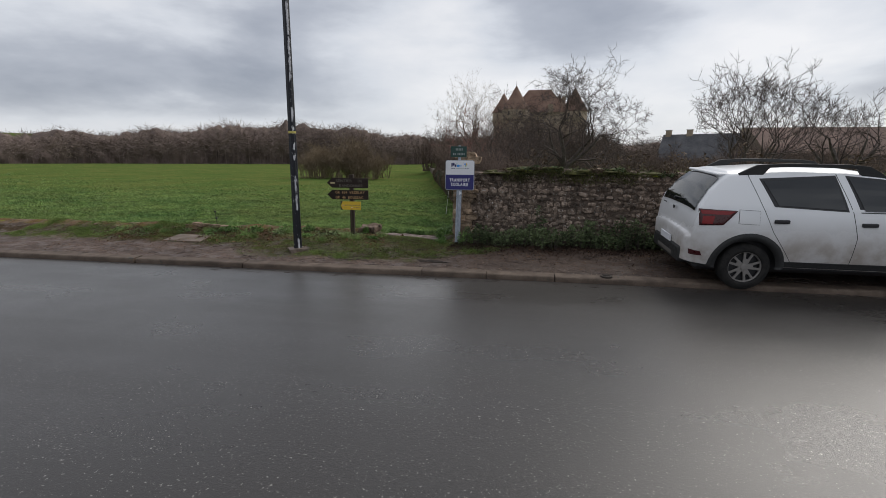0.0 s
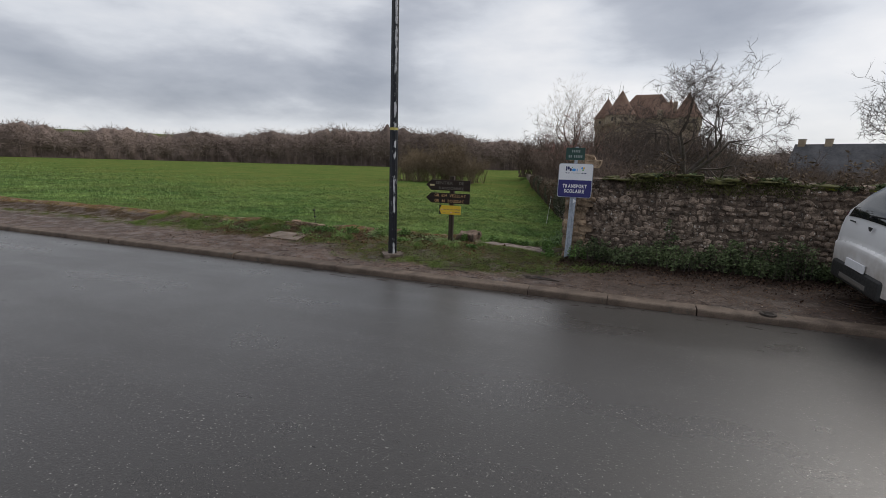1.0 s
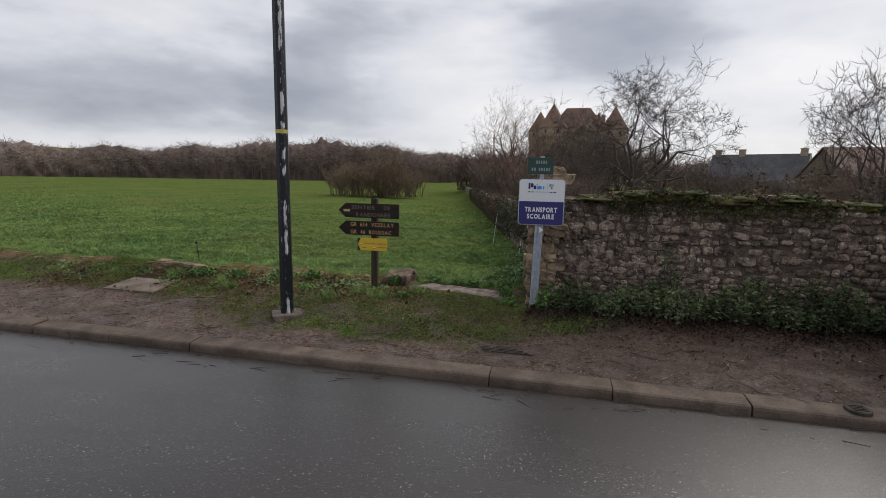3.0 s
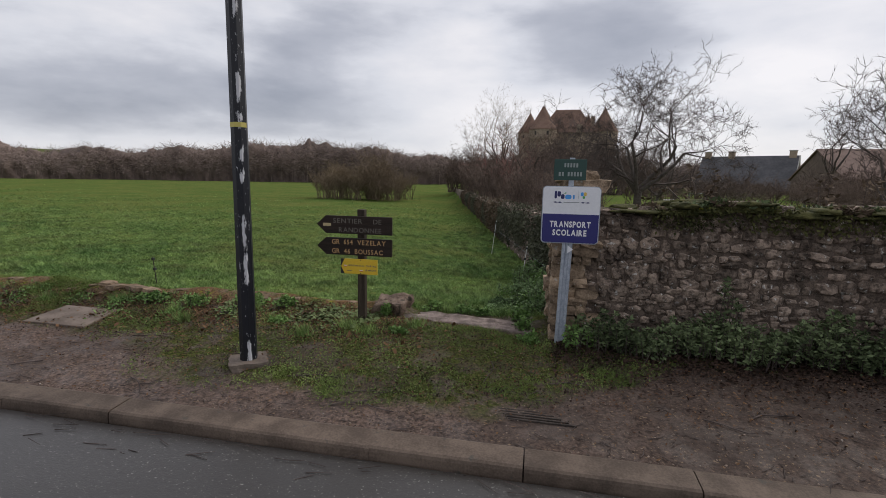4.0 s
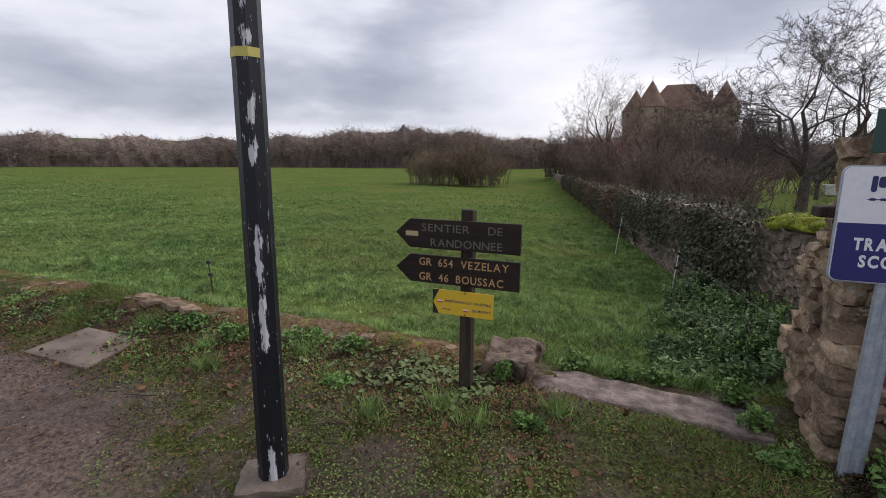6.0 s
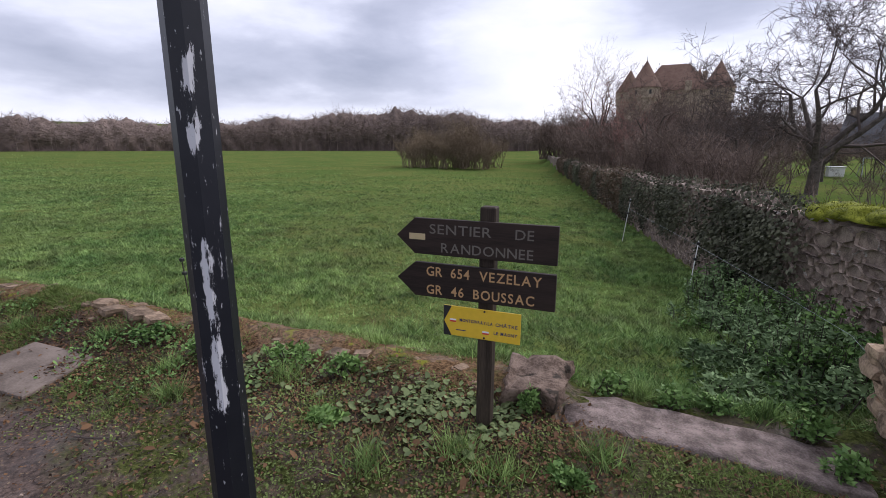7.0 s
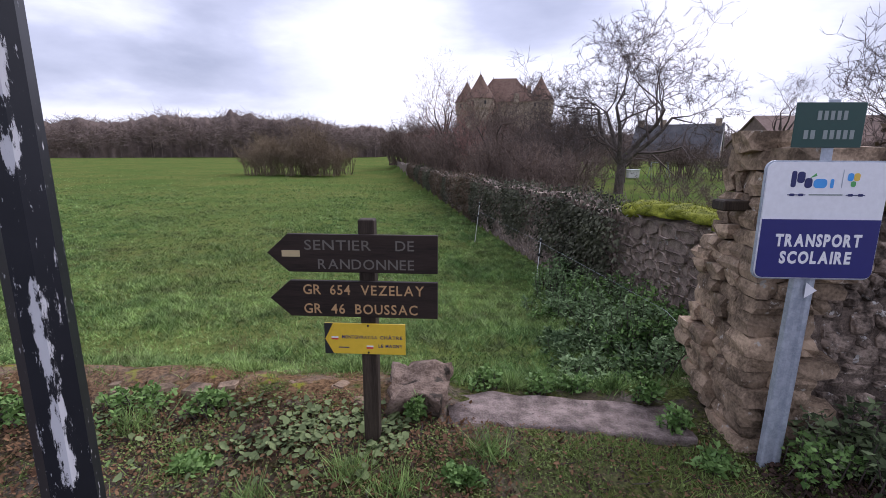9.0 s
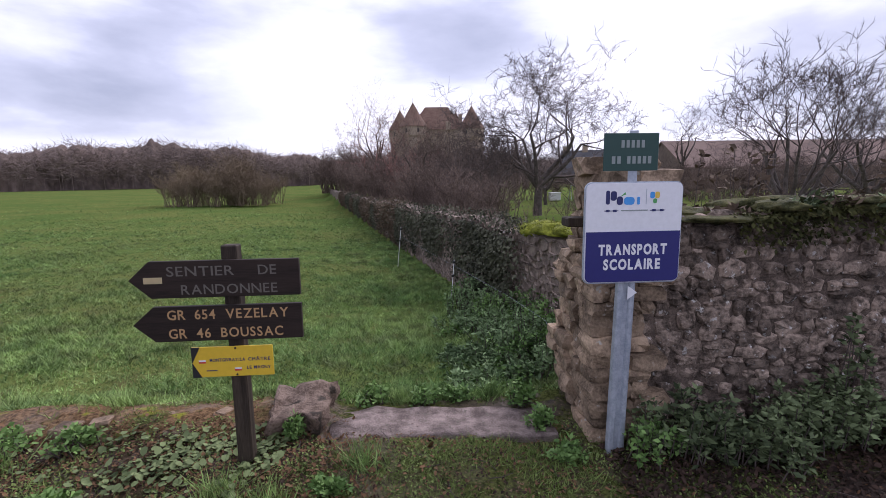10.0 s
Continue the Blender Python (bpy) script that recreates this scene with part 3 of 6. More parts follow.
# ---- stone walls ----
def stone_shapes(count, seed, mat, name="stone"):
    """Broken stones of unit size with uneven outlines and chipped rims, shared by many pieces."""
    rng = np.random.default_rng(seed)
    out = []
    for k in range(count):
        n = int(rng.integers(6, 9))
        turn = rng.uniform(0, 6.28)
        rim, face, back = [], [], []
        for i in range(n):
            a = turn + 2 * math.pi * (i + rng.uniform(-0.28, 0.28)) / n
            c, s = math.cos(a), math.sin(a)
            r = 0.5 / max(abs(c), abs(s)) ** 0.9 * rng.uniform(0.86, 1.05)
            rim.append((c * r, -0.36 + rng.uniform(-0.05, 0.05), s * r))
            q = rng.uniform(0.68, 0.84)
            face.append((c * r * q, -0.5 + rng.uniform(-0.06, 0.06), s * r * q))
            back.append((c * r * 0.95, 0.5, s * r * 0.95))
        verts = rim + face + back + [(rng.uniform(-0.1, 0.1), -0.53 + rng.uniform(-0.05, 0.03), rng.uniform(-0.1, 0.1))]
        faces = []
        for i in range(n):
            j = (i + 1) % n
            faces += [(i, j, n + j, n + i), (n + i, n + j, 3 * n), (j, i, 2 * n + i, 2 * n + j)]
        me = mesh_of(name, verts, faces, mat)
        out.append(me)
    return out


def block_shapes(count, seed, mat, name="block"):
    """Rough blocks, seen from all sides."""
    rng = np.random.default_rng(seed)
    out = []
    for k in range(count):
        bm = bmesh.new()
        bmesh.ops.create_cube(bm, size=1.0)
        bmesh.ops.subdivide_edges(bm, edges=bm.edges[:], cuts=1, use_grid_fill=True)
        slant = rng.uniform(-0.15, 0.15, 3)
        for v in bm.verts:
            c = v.co.copy()
            c *= 1 - 0.05 * (abs(c.x * 2) * abs(c.z * 2)) - 0.03 * (abs(c.x * 2) * abs(c.y * 2)) - 0.05 * (abs(c.z * 2) * abs(c.y * 2))
            c.x += slant[0] * c.z
            c.z += slant[1] * c.x + slant[2] * c.y
            v.co = c + Vector(rng.uniform(-0.06, 0.06, 3))
        me = bpy.data.meshes.new(name)
        bm.to_mesh(me)
        bm.free()
        me.materials.append(mat)
        out.append(me)
    return out


def courses(x0, x1, z0, z1, rng, long=(0.08, 0.24), high=(0.045, 0.115)):
    """Uneven courses of rubble: middle x, middle z, width and height of each stone."""
    rows, z = [], z0
    while z < z1 - 0.03:
        h = min(rng.uniform(*high), z1 - z)
        x = x0 - rng.uniform(0, 0.1)
        while x < x1:
            w = (long[0] + (long[1] - long[0]) * rng.random() ** 1.6) * (0.7 + h * 3)
            lift = 0.03 * math.sin(x * 2.3 + z * 5) + 0.02 * math.sin(x * 5.9 - z * 3) + rng.uniform(-0.016, 0.016)
            rows.append((x + w / 2, z + h / 2 + lift, w, h * rng.uniform(0.7, 1.35)))
            x += w
        z += h
    return rows


def wall_top(x):
    return 1.46 + 0.03 * math.sin(x * 1.7) + 0.02 * math.sin(x * 4.1)


wall = thing("wall_road", "old rubble stone wall with mossy top beside the footpath", "stone wall", kind="structure")
bm = bmesh.new()
n = 60
cut = []
for i in range(n + 1):
    x = -1.0 + 31.0 * i / n
    t = wall_top(x) - 0.06
    cut.append([bm.verts.new(c) for c in ((x, WALL_Y + 0.012, -0.1), (x, WALL_Y + 0.018, t), (x, WALL_Y + 0.25, t + 0.07), (x, WALL_Y + 0.46, t), (x, WALL_Y + 0.47, -0.1))])
for a, b in zip(cut, cut[1:]):
    for i in range(4):
        bm.faces.new((a[i], b[i], b[i + 1], a[i + 1]))
bm.faces.new(cut[0]), bm.faces.new(cut[-1])
bmesh.ops.recalc_face_normals(bm, faces=bm.faces[:])
part("core", bm, M["mortar"], wall, "dark earth mortar")


def pile(rows, y, thick, rng, shapes):
    """Rubble pieces as one array mesh: shapes copied, scaled and turned."""
    sets = []
    for x, z, w, h in rows:
        me = shapes[rng.integers(len(shapes))]
        v = np.empty(len(me.vertices) * 3)
        me.vertices.foreach_get("co", v)
        v = v.reshape(-1, 3) * (w * 1.0, thick, h * 1.02)
        a = rng.uniform(-0.05, 0.05)
        v = np.stack([v[:, 0] * math.cos(a) - v[:, 2] * math.sin(a), v[:, 1], v[:, 0] * math.sin(a) + v[:, 2] * math.cos(a)], 1)
        v += (x, y + rng.uniform(-0.018, 0.018), z)
        t = []
        for p in me.polygons:
            c = list(p.vertices)
            t += [(c[0], c[i], c[i + 1]) for i in range(1, len(c) - 1)]
        sets.append((v, np.array(t)))
    return merged(*sets)


shapes = stone_shapes(12, 5, M["stone"])
shapes_far = stone_shapes(12, 6, M["stone_joined"])
rng = np.random.default_rng(11)
rows = [r for r in courses(-0.92, 14.0, 0.02, 1.44, rng) if r[1] < wall_top(r[0]) - 0.02]
near = sorted(rows, key=lambda r: r[0])
NEAR_STONES, far_rows = near[:295], near[295:]
v, t = pile(far_rows, WALL_Y + 0.075, 0.16, rng, shapes_far)
tagged(mesh_part("rubble", quick_mesh("rubble", v, t, M["stone_joined"]), wall), kind="stuff")
# rough capping stones and moss on the top
cap = []
for i in range(190):
    x = rng.uniform(-0.8, 13)
    cap.append((x, wall_top(x) + rng.uniform(-0.04, 0.01), rng.uniform(0.08, 0.24), rng.uniform(0.05, 0.10)))
v1, t1 = pile(cap, WALL_Y + 0.20, 0.34, rng, shapes_far)
tagged(mesh_part("capping", quick_mesh("capping", v1, t1, M["stone_joined"]), wall), kind="stuff")


def cushion(at, size, rng, mat, name, parent, label=""):
    """A lumpy cushion of moss."""
    bm = bmesh.new()
    bmesh.ops.create_icosphere(bm, subdivisions=3, radius=1.0)
    off = Vector(rng.uniform(0, 50, 3))
    for v in bm.verts:
        k = 1 + 0.35 * noise.noise(v.co * 1.7 + off) + 0.16 * noise.noise(v.co * 5 + off)
        v.co = Vector((v.co.x * size[0] * k, v.co.y * size[1] * k, max(v.co.z, -0.35) * size[2] * k)) + Vector(at)
    return part(name, bm, mat, parent, label, smooth=True)


for i in range(80):
    x = rng.uniform(-0.6, 9.5) if i > 40 else rng.uniform(-0.6, 3.2)
    cushion((x, WALL_Y + rng.uniform(0.0, 0.3), wall_top(x) + rng.uniform(-0.06, 0.015)), (rng.uniform(0.08, 0.32), rng.uniform(0.06, 0.17), rng.uniform(0.02, 0.055)), rng,
            M["moss_dark"] if rng.random() < 0.93 else M["moss"], "moss", wall)

# the end pillar, with larger squared stones
pillar = thing("wall_end_pillar", "rough stone pillar of tan blocks ending the wall", "pillar", (-1.225, 9.18, 0.0), kind="structure")
bm = boxed((0.13, 0.06, -0.1), (0.34, 0.55, 1.58))
part("core", bm, M["mortar_pale"], pillar)
shapes_q = block_shapes(14, 8, M["quoin"], "block")
PILLAR = []
z, rngp = 0.0, np.random.default_rng(21)
while z < 1.60:
    h = rngp.uniform(0.07, 0.14)
    back = rngp.uniform(-0.025, 0.03) - 0.03 * math.exp(-((z - 0.5) / 0.28) ** 2)      # the end bulges
    if z > 1.2:
        back += 0.07
    x = max(back, 0.0) if z < 1.2 else back
    while x < 0.30:      # front face
        w = rngp.uniform(0.09, 0.27)
        PILLAR.append((x + w / 2, 0.09 + rngp.uniform(-0.02, 0.03), z + h / 2, w, 0.22, h * rngp.uniform(0.9, 1.12)))
        x += w
    y = 0.16
    while y < 0.56:      # the end that faces the gateway
        w = rngp.uniform(0.09, 0.22)
        lean = min(0.0, back) * min(1.0, (y - 0.1) / 0.3)
        PILLAR.append((max(back, 0.0) + lean + 0.12 + rngp.uniform(-0.03, 0.02), y + w / 2, z + h / 2, 0.24, w, h * rngp.uniform(0.9, 1.12)))
        y += w
    z += h
for x, y, s in ((0.12, 0.3, 0.26), (0.28, 0.2, 0.28), (0.26, 0.42, 0.3)):
    PILLAR.append((x, y, z + 0.03, s, s * 0.8, 0.12))

# the long wall towards the keep
longwall = thing("wall_long", "long ivy-covered stone wall dividing meadow from orchard", "stone wall", kind="structure")


def long_top(y):
    return 1.04 - 0.10 * smooth(12, 16, y) - 0.22 * smooth(18, 34, y) - 0.2 * smooth(34, 66, y) + 0.05 * math.sin(y * 0.9) + 0.04 * math.sin(y * 2.3)


bm = bmesh.new()
cut = []
yy = [9.7 + 0.5 * i for i in range(40)] + [30 + 2.0 * i for i in range(24)]
for y in yy:
    x, t = float(long_x(y)), float(long_top(y))
    cut.append([bm.verts.new(c) for c in ((x, y, -0.6), (x + 0.03, y, t - 0.05), (x + 0.24, y, t + 0.04), (x + 0.45, y, t - 0.05), (x + 0.46, y, -0.6))])
for a, b in zip(cut, cut[1:]):
    for i in range(4):
        bm.faces.new((a[i], b[i], b[i + 1], a[i + 1]))
bm.faces.new(cut[0]), bm.faces.new(cut[-1])
bmesh.ops.recalc_face_normals(bm, faces=bm.faces[:])
part("core", bm, M["mortar_pale"], longwall)
rng = np.random.default_rng(12)
rows = [r for r in courses(9.8, 32.0, -0.35, 1.05, rng, (0.09, 0.34), (0.06, 0.14)) if r[1] < long_top(r[0]) - 0.02]
v, t = pile(rows, 0.0, 0.12, rng, shapes_far)
ya = v[:, 0].copy()
v = np.stack([long_x(ya) + 0.036 - v[:, 1] * 0.75, ya, v[:, 2]], 1)
tagged(mesh_part("rubble", quick_mesh("rubble", v, t, M["stone_pale"]), longwall), kind="stuff")
rngm = np.random.default_rng(3)
for i in range(16):
    y = 10.3 + 2.6 * i / 16 + rngm.uniform(-0.1, 0.1)
    cushion((float(long_x(y)) + rngm.uniform(0.02, 0.4), y, float(long_top(y)) + rngm.uniform(0.0, 0.05)), (rngm.uniform(0.14, 0.24), rngm.uniform(0.18, 0.34), rngm.uniform(0.07, 0.13)), rngm, M["moss"], "moss", longwall, "bright yellow-green moss")

pts = []
for o in longwall.children:
    if o.name.startswith("moss"):
        pts += [v.co.copy() for v in o.data.vertices if v.normal.z > -0.1]
rngf = np.random.default_rng(33)
a = np.array(pts)
a = np.repeat(a, 6, 0) + rngf.normal(size=(len(a) * 6, 3)) * (0.03, 0.03, 0.006)
b = a + rngf.normal(size=a.shape) * 0.012 + (0, 0, 0.016)
v, t = slivers(a, b, np.full(len(a), 0.004), rngf)
tagged(mesh_part("moss_fuzz", quick_mesh("moss_fuzz", v, t, M["moss"]), longwall), kind="stuff")

# ---- doorway sill, boulder, cover slab ----
def rough_slab(name, lo, hi, rng, mat, label, category, wob=0.02, cuts=6):
    bm = boxed(lo, hi)
    bmesh.ops.subdivide_edges(bm, edges=bm.edges[:], cuts=cuts, use_grid_fill=True)
    off = Vector(rng.uniform(0, 30, 3))
    for v in bm.verts:
        v.co += Vector([wob * noise.noise(v.co * 4 + off + Vector((k * 9, 0, 0))) + wob * 0.5 * noise.noise(v.co * 13 + off + Vector((k * 9, 0, 0))) for k in range(3)])
    return tagged(part(name, bm, mat, smooth=True), label, category)


rng = np.random.default_rng(31)
sill = rough_slab("stone_sill", (-2.85, 9.20, -0.10), (-1.40, 9.58, 0.125), rng, M["slab"], "worn pale stone sill in the wall's gateway", "stone sill", 0.035, 9)
for v in sill.data.vertices:      # worn lower towards the pillar
    v.co.z -= 0.05 * float(smooth(-2.3, -1.5, v.co.x))
boulder = rough_slab("boulder", (-3.22, 9.22, 0.0), (-2.86, 9.66, 0.27), rng, M["boulder"], "weathered stone block beside the trail sign", "boulder", 0.085, 7)
for v in boulder.data.vertices:
    k = min(1.0, max(0.0, v.co.z / 0.26))
    v.co.x = -3.04 + (v.co.x + 3.04) * (0.72 + 0.30 * k)
    v.co.y = 9.46 + (v.co.y - 9.46) * (0.78 + 0.20 * k)
    v.co.z += 0.07 * (v.co.y - 9.44) - 0.10 * max(0.0, -3.1 - v.co.x)
bm = boxed((-7.03, 8.32, -0.06), (-6.20, 8.85, 0.034), 0.012, 2)
for v in bm.verts:      # it lies on the sloping verge, one corner broken
    v.co.z += 0.085 * (v.co.y - 8.32)
    v.co.x -= 0.16 * (v.co.y - 8.32) * (1 if v.co.x > -6.6 else 0)
cover = tagged(part("manhole_cover", bm, M["concrete"]), "flat square concrete inspection cover in the path", "manhole cover")

# ---- lamp post ----
lamp = thing("street_lamp_pole", "tall black lamp pole with scraped and peeling paint", "lamp post", (-3.878, 7.855, 0.062))
part("pole", lathe([(0.0745, 0.0), (0.073, 0.4), (0.0695, 1.15), (0.0665, 2.4), (0.055, 5.6), (0.05, 6.2)], 8), M["pole"], lamp)
bm = boxed((-0.16, -0.14, -0.10), (0.16, 0.15, 0.012))
bmesh.ops.subdivide_edges(bm, edges=bm.edges[:], cuts=4, use_grid_fill=True)
for v in bm.verts:
    v.co += Vector([0.05 * noise.noise(v.co * 7 + Vector((9 * k, 0, 3))) * (1 if k < 2 else 0.25) for k in range(3)])
part("base_pad", bm, M["concrete"], lamp, "broken concrete foot").rotation_euler.z = 0.6
bm = lathe([(0.0705, 2.03), (0.0703, 2.07)], 8, caps=False)
bmesh.ops.delete(bm, geom=[f for f in bm.faces if f.calc_center_median().y > -0.02], context="FACES")
part("yellow_tape", bm, M["yellow_tape"], lamp, "worn strip of yellow tape")


# ---- lettering ----
GLYPHS = {}


def glyph(ch, bold=0.016):
    """The outline mesh of one letter, of size 1, facing -y, and its width."""
    if (ch, bold) not in GLYPHS:
        cu = bpy.data.curves.new("letter", "FONT")
        cu.body, cu.size, cu.extrude, cu.resolution_u = ch, 1.0, 0.02, 3
        cu.offset = bold
        tmp = new("letter", cu)
        bpy.context.view_layer.update()
        me = bpy.data.meshes.new_from_object(tmp.evaluated_get(bpy.context.evaluated_depsgraph_get()))
        bpy.data.objects.remove(tmp)
        bpy.data.curves.remove(cu)
        me.transform(Matrix.Rotation(radians(90), 4, "X"))
        xs = [v.co.x for v in me.vertices]
        me.transform(Matrix.Translation((-min(xs), 0, 0)))
        GLYPHS[ch, bold] = (me, max(xs) - min(xs))
    return GLYPHS[ch, bold]


def lettering(text, x0, x1, y, z, high, mat, parent, bold=0.016):
    """A word from x0 to x1, letter by letter; high is the height of its capitals."""
    gap = 0.13
    total = sum(glyph(c, bold)[1] for c in text) + gap * (len(text) - 1)
    k, x = (x1 - x0) / total, x0
    for c in text:
        me, w = glyph(c, bold)
        key = (c, mat, bold)
        if key not in GLYPHS:
            m2 = me.copy()
            m2.name = "letter"
            m2.materials.clear()
            m2.materials.append(M[mat])
            GLYPHS[key] = m2
        mesh_part("letter", GLYPHS[key], parent, "", Matrix.Translation((x, y, z)) @ Matrix.Diagonal((k, 0.05, high / 0.73, 1)))
        x += (w + gap) * k


# ---- trail sign ----
trail = thing("trail_signpost", "dark wooden signpost with two arrow boards and yellow plate", "signpost", (-3.235, 8.95, 0.12))
part("post", boxed((-0.04, 0.0, -0.15), (0.04, 0.075, 1.245), 0.006), M["post_wood"], trail)
for z0, z1, words in ((0.985, 1.175, (("SENTIER", -0.300, 0.030, 1.098, "carved_grey"), ("DE", 0.150, 0.240, 1.098, "carved_grey"), ("RANDONNEE", -0.236, 0.240, 1.003, "carved_grey"))),
                      (0.755, 0.94, (("GR", -0.318, -0.228, 0.872, "carved_ochre"), ("654", -0.182, -0.080, 0.872, "carved_ochre"), ("VEZELAY", -0.027, 0.288, 0.872, "carved_ochre"),
                                     ("GR", -0.318, -0.228, 0.773, "carved_ochre"), ("46", -0.180, -0.110, 0.773, "carved_ochre"), ("BOUSSAC", -0.058, 0.255, 0.773, "carved_ochre")))):
    zm = (z0 + z1) / 2
    board = part("arrow_board", prism([(-0.49, zm), (-0.385, z0), (0.355, z0), (0.355, z1), (-0.385, z1)], 0.026, -0.03, 0.003), M["brown_board"], trail)
    for text, xa, xb, z, mt in words:
        lettering(text, xa, xb, -0.0302, z, 0.052, mt, board, 0.004 if z0 > 0.9 else 0.012)
    if z0 > 0.9:
        part("sticker", boxed((-0.415, -0.0325, zm - 0.018), (-0.325, -0.0302, zm + 0.014)), M["buff"], board)
plate = part("yellow_plate", boxed((-0.225, -0.014, 0.55), (0.19, -0.006, 0.715), 0.002), M["sign_yellow"], trail, "yellow metal route plate")
part("arrow_corner", prism([(-0.225, 0.715), (-0.18, 0.715), (-0.222, 0.632), (-0.225, 0.632)], 0.002, -0.0165), M["black"], plate)
part("arrow_corner", prism([(-0.225, 0.55), (-0.225, 0.628), (-0.222, 0.628), (-0.18, 0.55)], 0.002, -0.0165), M["black"], plate)
for text, xa, xb, z in (("MONTGIVRAY/LA", -0.135, 0.045, 0.634), ("CHÂTRE", 0.06, 0.175, 0.634), ("LE", 0.052, 0.076, 0.588), ("MAGNY", 0.088, 0.175, 0.588)):
    lettering(text, xa, xb, -0.0142, z, 0.018, "print_navy", plate)
for x, z in ((-0.19, 0.636), (-0.01, 0.59)):
    part("route_mark", boxed((x, -0.0156, z), (x + 0.035, -0.0141, z + 0.008)), M["sign_white"], plate)
    part("route_mark", boxed((x, -0.0156, z - 0.009), (x + 0.035, -0.0141, z - 0.001)), M["print_red"], plate)
part("small_print", boxed((-0.155, -0.0152, 0.583), (-0.10, -0.0141, 0.588)), M["print_navy"], plate)
for z in (0.56, 0.705):
    part("screw", lathe([(0.005, -0.018), (0.006, -0.013)], 8, "y"), M["black"], plate).location = (0, 0, z)

# ---- bus stop sign ----
stop = thing("bus_stop_sign", "white and navy school transport sign on galvanised post", "bus stop sign", (-1.085, 9.03, 0.10))
bm = prism([(-0.05, -0.005), (-0.05, 0.03), (0.05, 0.03), (0.05, -0.005), (0.040, -0.012), (0.020, -0.012), (0.012, 0.0), (-0.012, 0.0), (-0.020, -0.012), (-0.040, -0.012)], 1.0)
for v in bm.verts:      # stand the channel upright, a little out of plumb
    h = v.co.y * 1.74 - 0.22
    v.co = Vector((v.co.x - 0.03 + 0.035 * h / 1.5, v.co.z, h))
part("post", bm, M["galv"], stop)
panel = part("panel", prism(round_outline(-0.265, 1.0, 0.275, 1.55, 0.035), 0.012, -0.030), M["sign_white"], stop, "white sign panel with rounded corners")
part("navy_field", prism(round_outline(-0.262, 1.003, 0.272, 1.5, 0.032)[12:24] + [(0.272, 1.285), (-0.262, 1.285)], 0.003, -0.033), M["sign_navy"], panel)
part("frame", prism(round_outline(-0.272, 0.993, 0.282, 1.557, 0.041), 0.012, -0.022), M["galv"], panel)
lettering("TRANSPORT", -0.190, 0.200, -0.0332, 1.158, 0.058, "sign_letter", panel, 0.042)
lettering("SCOLAIRE", -0.160, 0.165, -0.0332, 1.075, 0.058, "sign_letter", panel, 0.042)
marks = [(-0.150, 1.435, 0.022, 0.075, "print_navy"), (-0.118, 1.455, 0.034, 0.052, "print_navy"), (-0.083, 1.432, 0.034, 0.046, "print_navy"),
         (-0.030, 1.432, 0.060, 0.042, "sky_blue"), (0.022, 1.432, 0.015, 0.042, "sky_blue"), (0.066, 1.432, 0.003, 0.085, "galv"),
         (0.100, 1.465, 0.026, 0.036, "sky_blue"), (0.128, 1.465, 0.026, 0.036, "print_yellow"), (0.116, 1.438, 0.022, 0.026, "print_green")]
for x, z, w, h, mt in marks:
    part("emblem_bar", prism(round_outline(x - w / 2 + 0.004, z, x + w / 2 + 0.004, z + h, min(w, h) * 0.4, 3), 0.0015, -0.0318), M[mt], panel)
part("emblem_leaf", prism([(-0.075, 1.478), (-0.05, 1.500), (-0.045, 1.488)], 0.0015, -0.0318), M["print_green"], panel)
for x0, x1, h in ((-0.165, -0.085, 0.004), (-0.07, 0.08, 0.006), (0.095, 0.18, 0.004)):
    part("small_print", boxed((x0, -0.0318, 1.398), (x1, -0.0303, 1.398 + h)), M["print_navy"] if h < 0.005 else M["dull_letter"], panel)
for x in (-0.145, -0.105, 0.115, 0.16):
    part("emblem_bar", prism(round_outline(x - 0.012, 1.394, x + 0.012, 1.406, 0.005, 2), 0.0015, -0.0320), M["print_navy"], panel)
part("arrow_sticker", prism([(-0.005, 0.895), (-0.005, 0.975), (0.05, 0.935)], 0.0015, -0.0165), M["sign_white"], stop, "white triangular sticker")
street = thing("street_name_sign", "small dark green enamel street plate with pale lettering bars", "street sign", (-1.085, 9.03, 0.10))
part("plate", boxed((-0.175, -0.022, 1.615), (0.13, -0.016, 1.815), 0.002), M["sign_green"], street)
part("bracket", boxed((-0.03, -0.015, 1.50), (0.02, -0.004, 1.83), 0.003), M["galv"], street)
for x0, x1, z in ((-0.085, 0.055, 1.735), (-0.135, -0.075, 1.650), (-0.05, 0.095, 1.650)):
    k = max(2, round((x1 - x0) / 0.029))
    for i in range(k):
        a = x0 + (x1 - x0) * i / k
        part("lettering_bar", boxed((a + 0.006, -0.0236, z + 0.003), (a + (x1 - x0) / k - 0.005, -0.0221, z + 0.043)), M["dull_letter"], street)


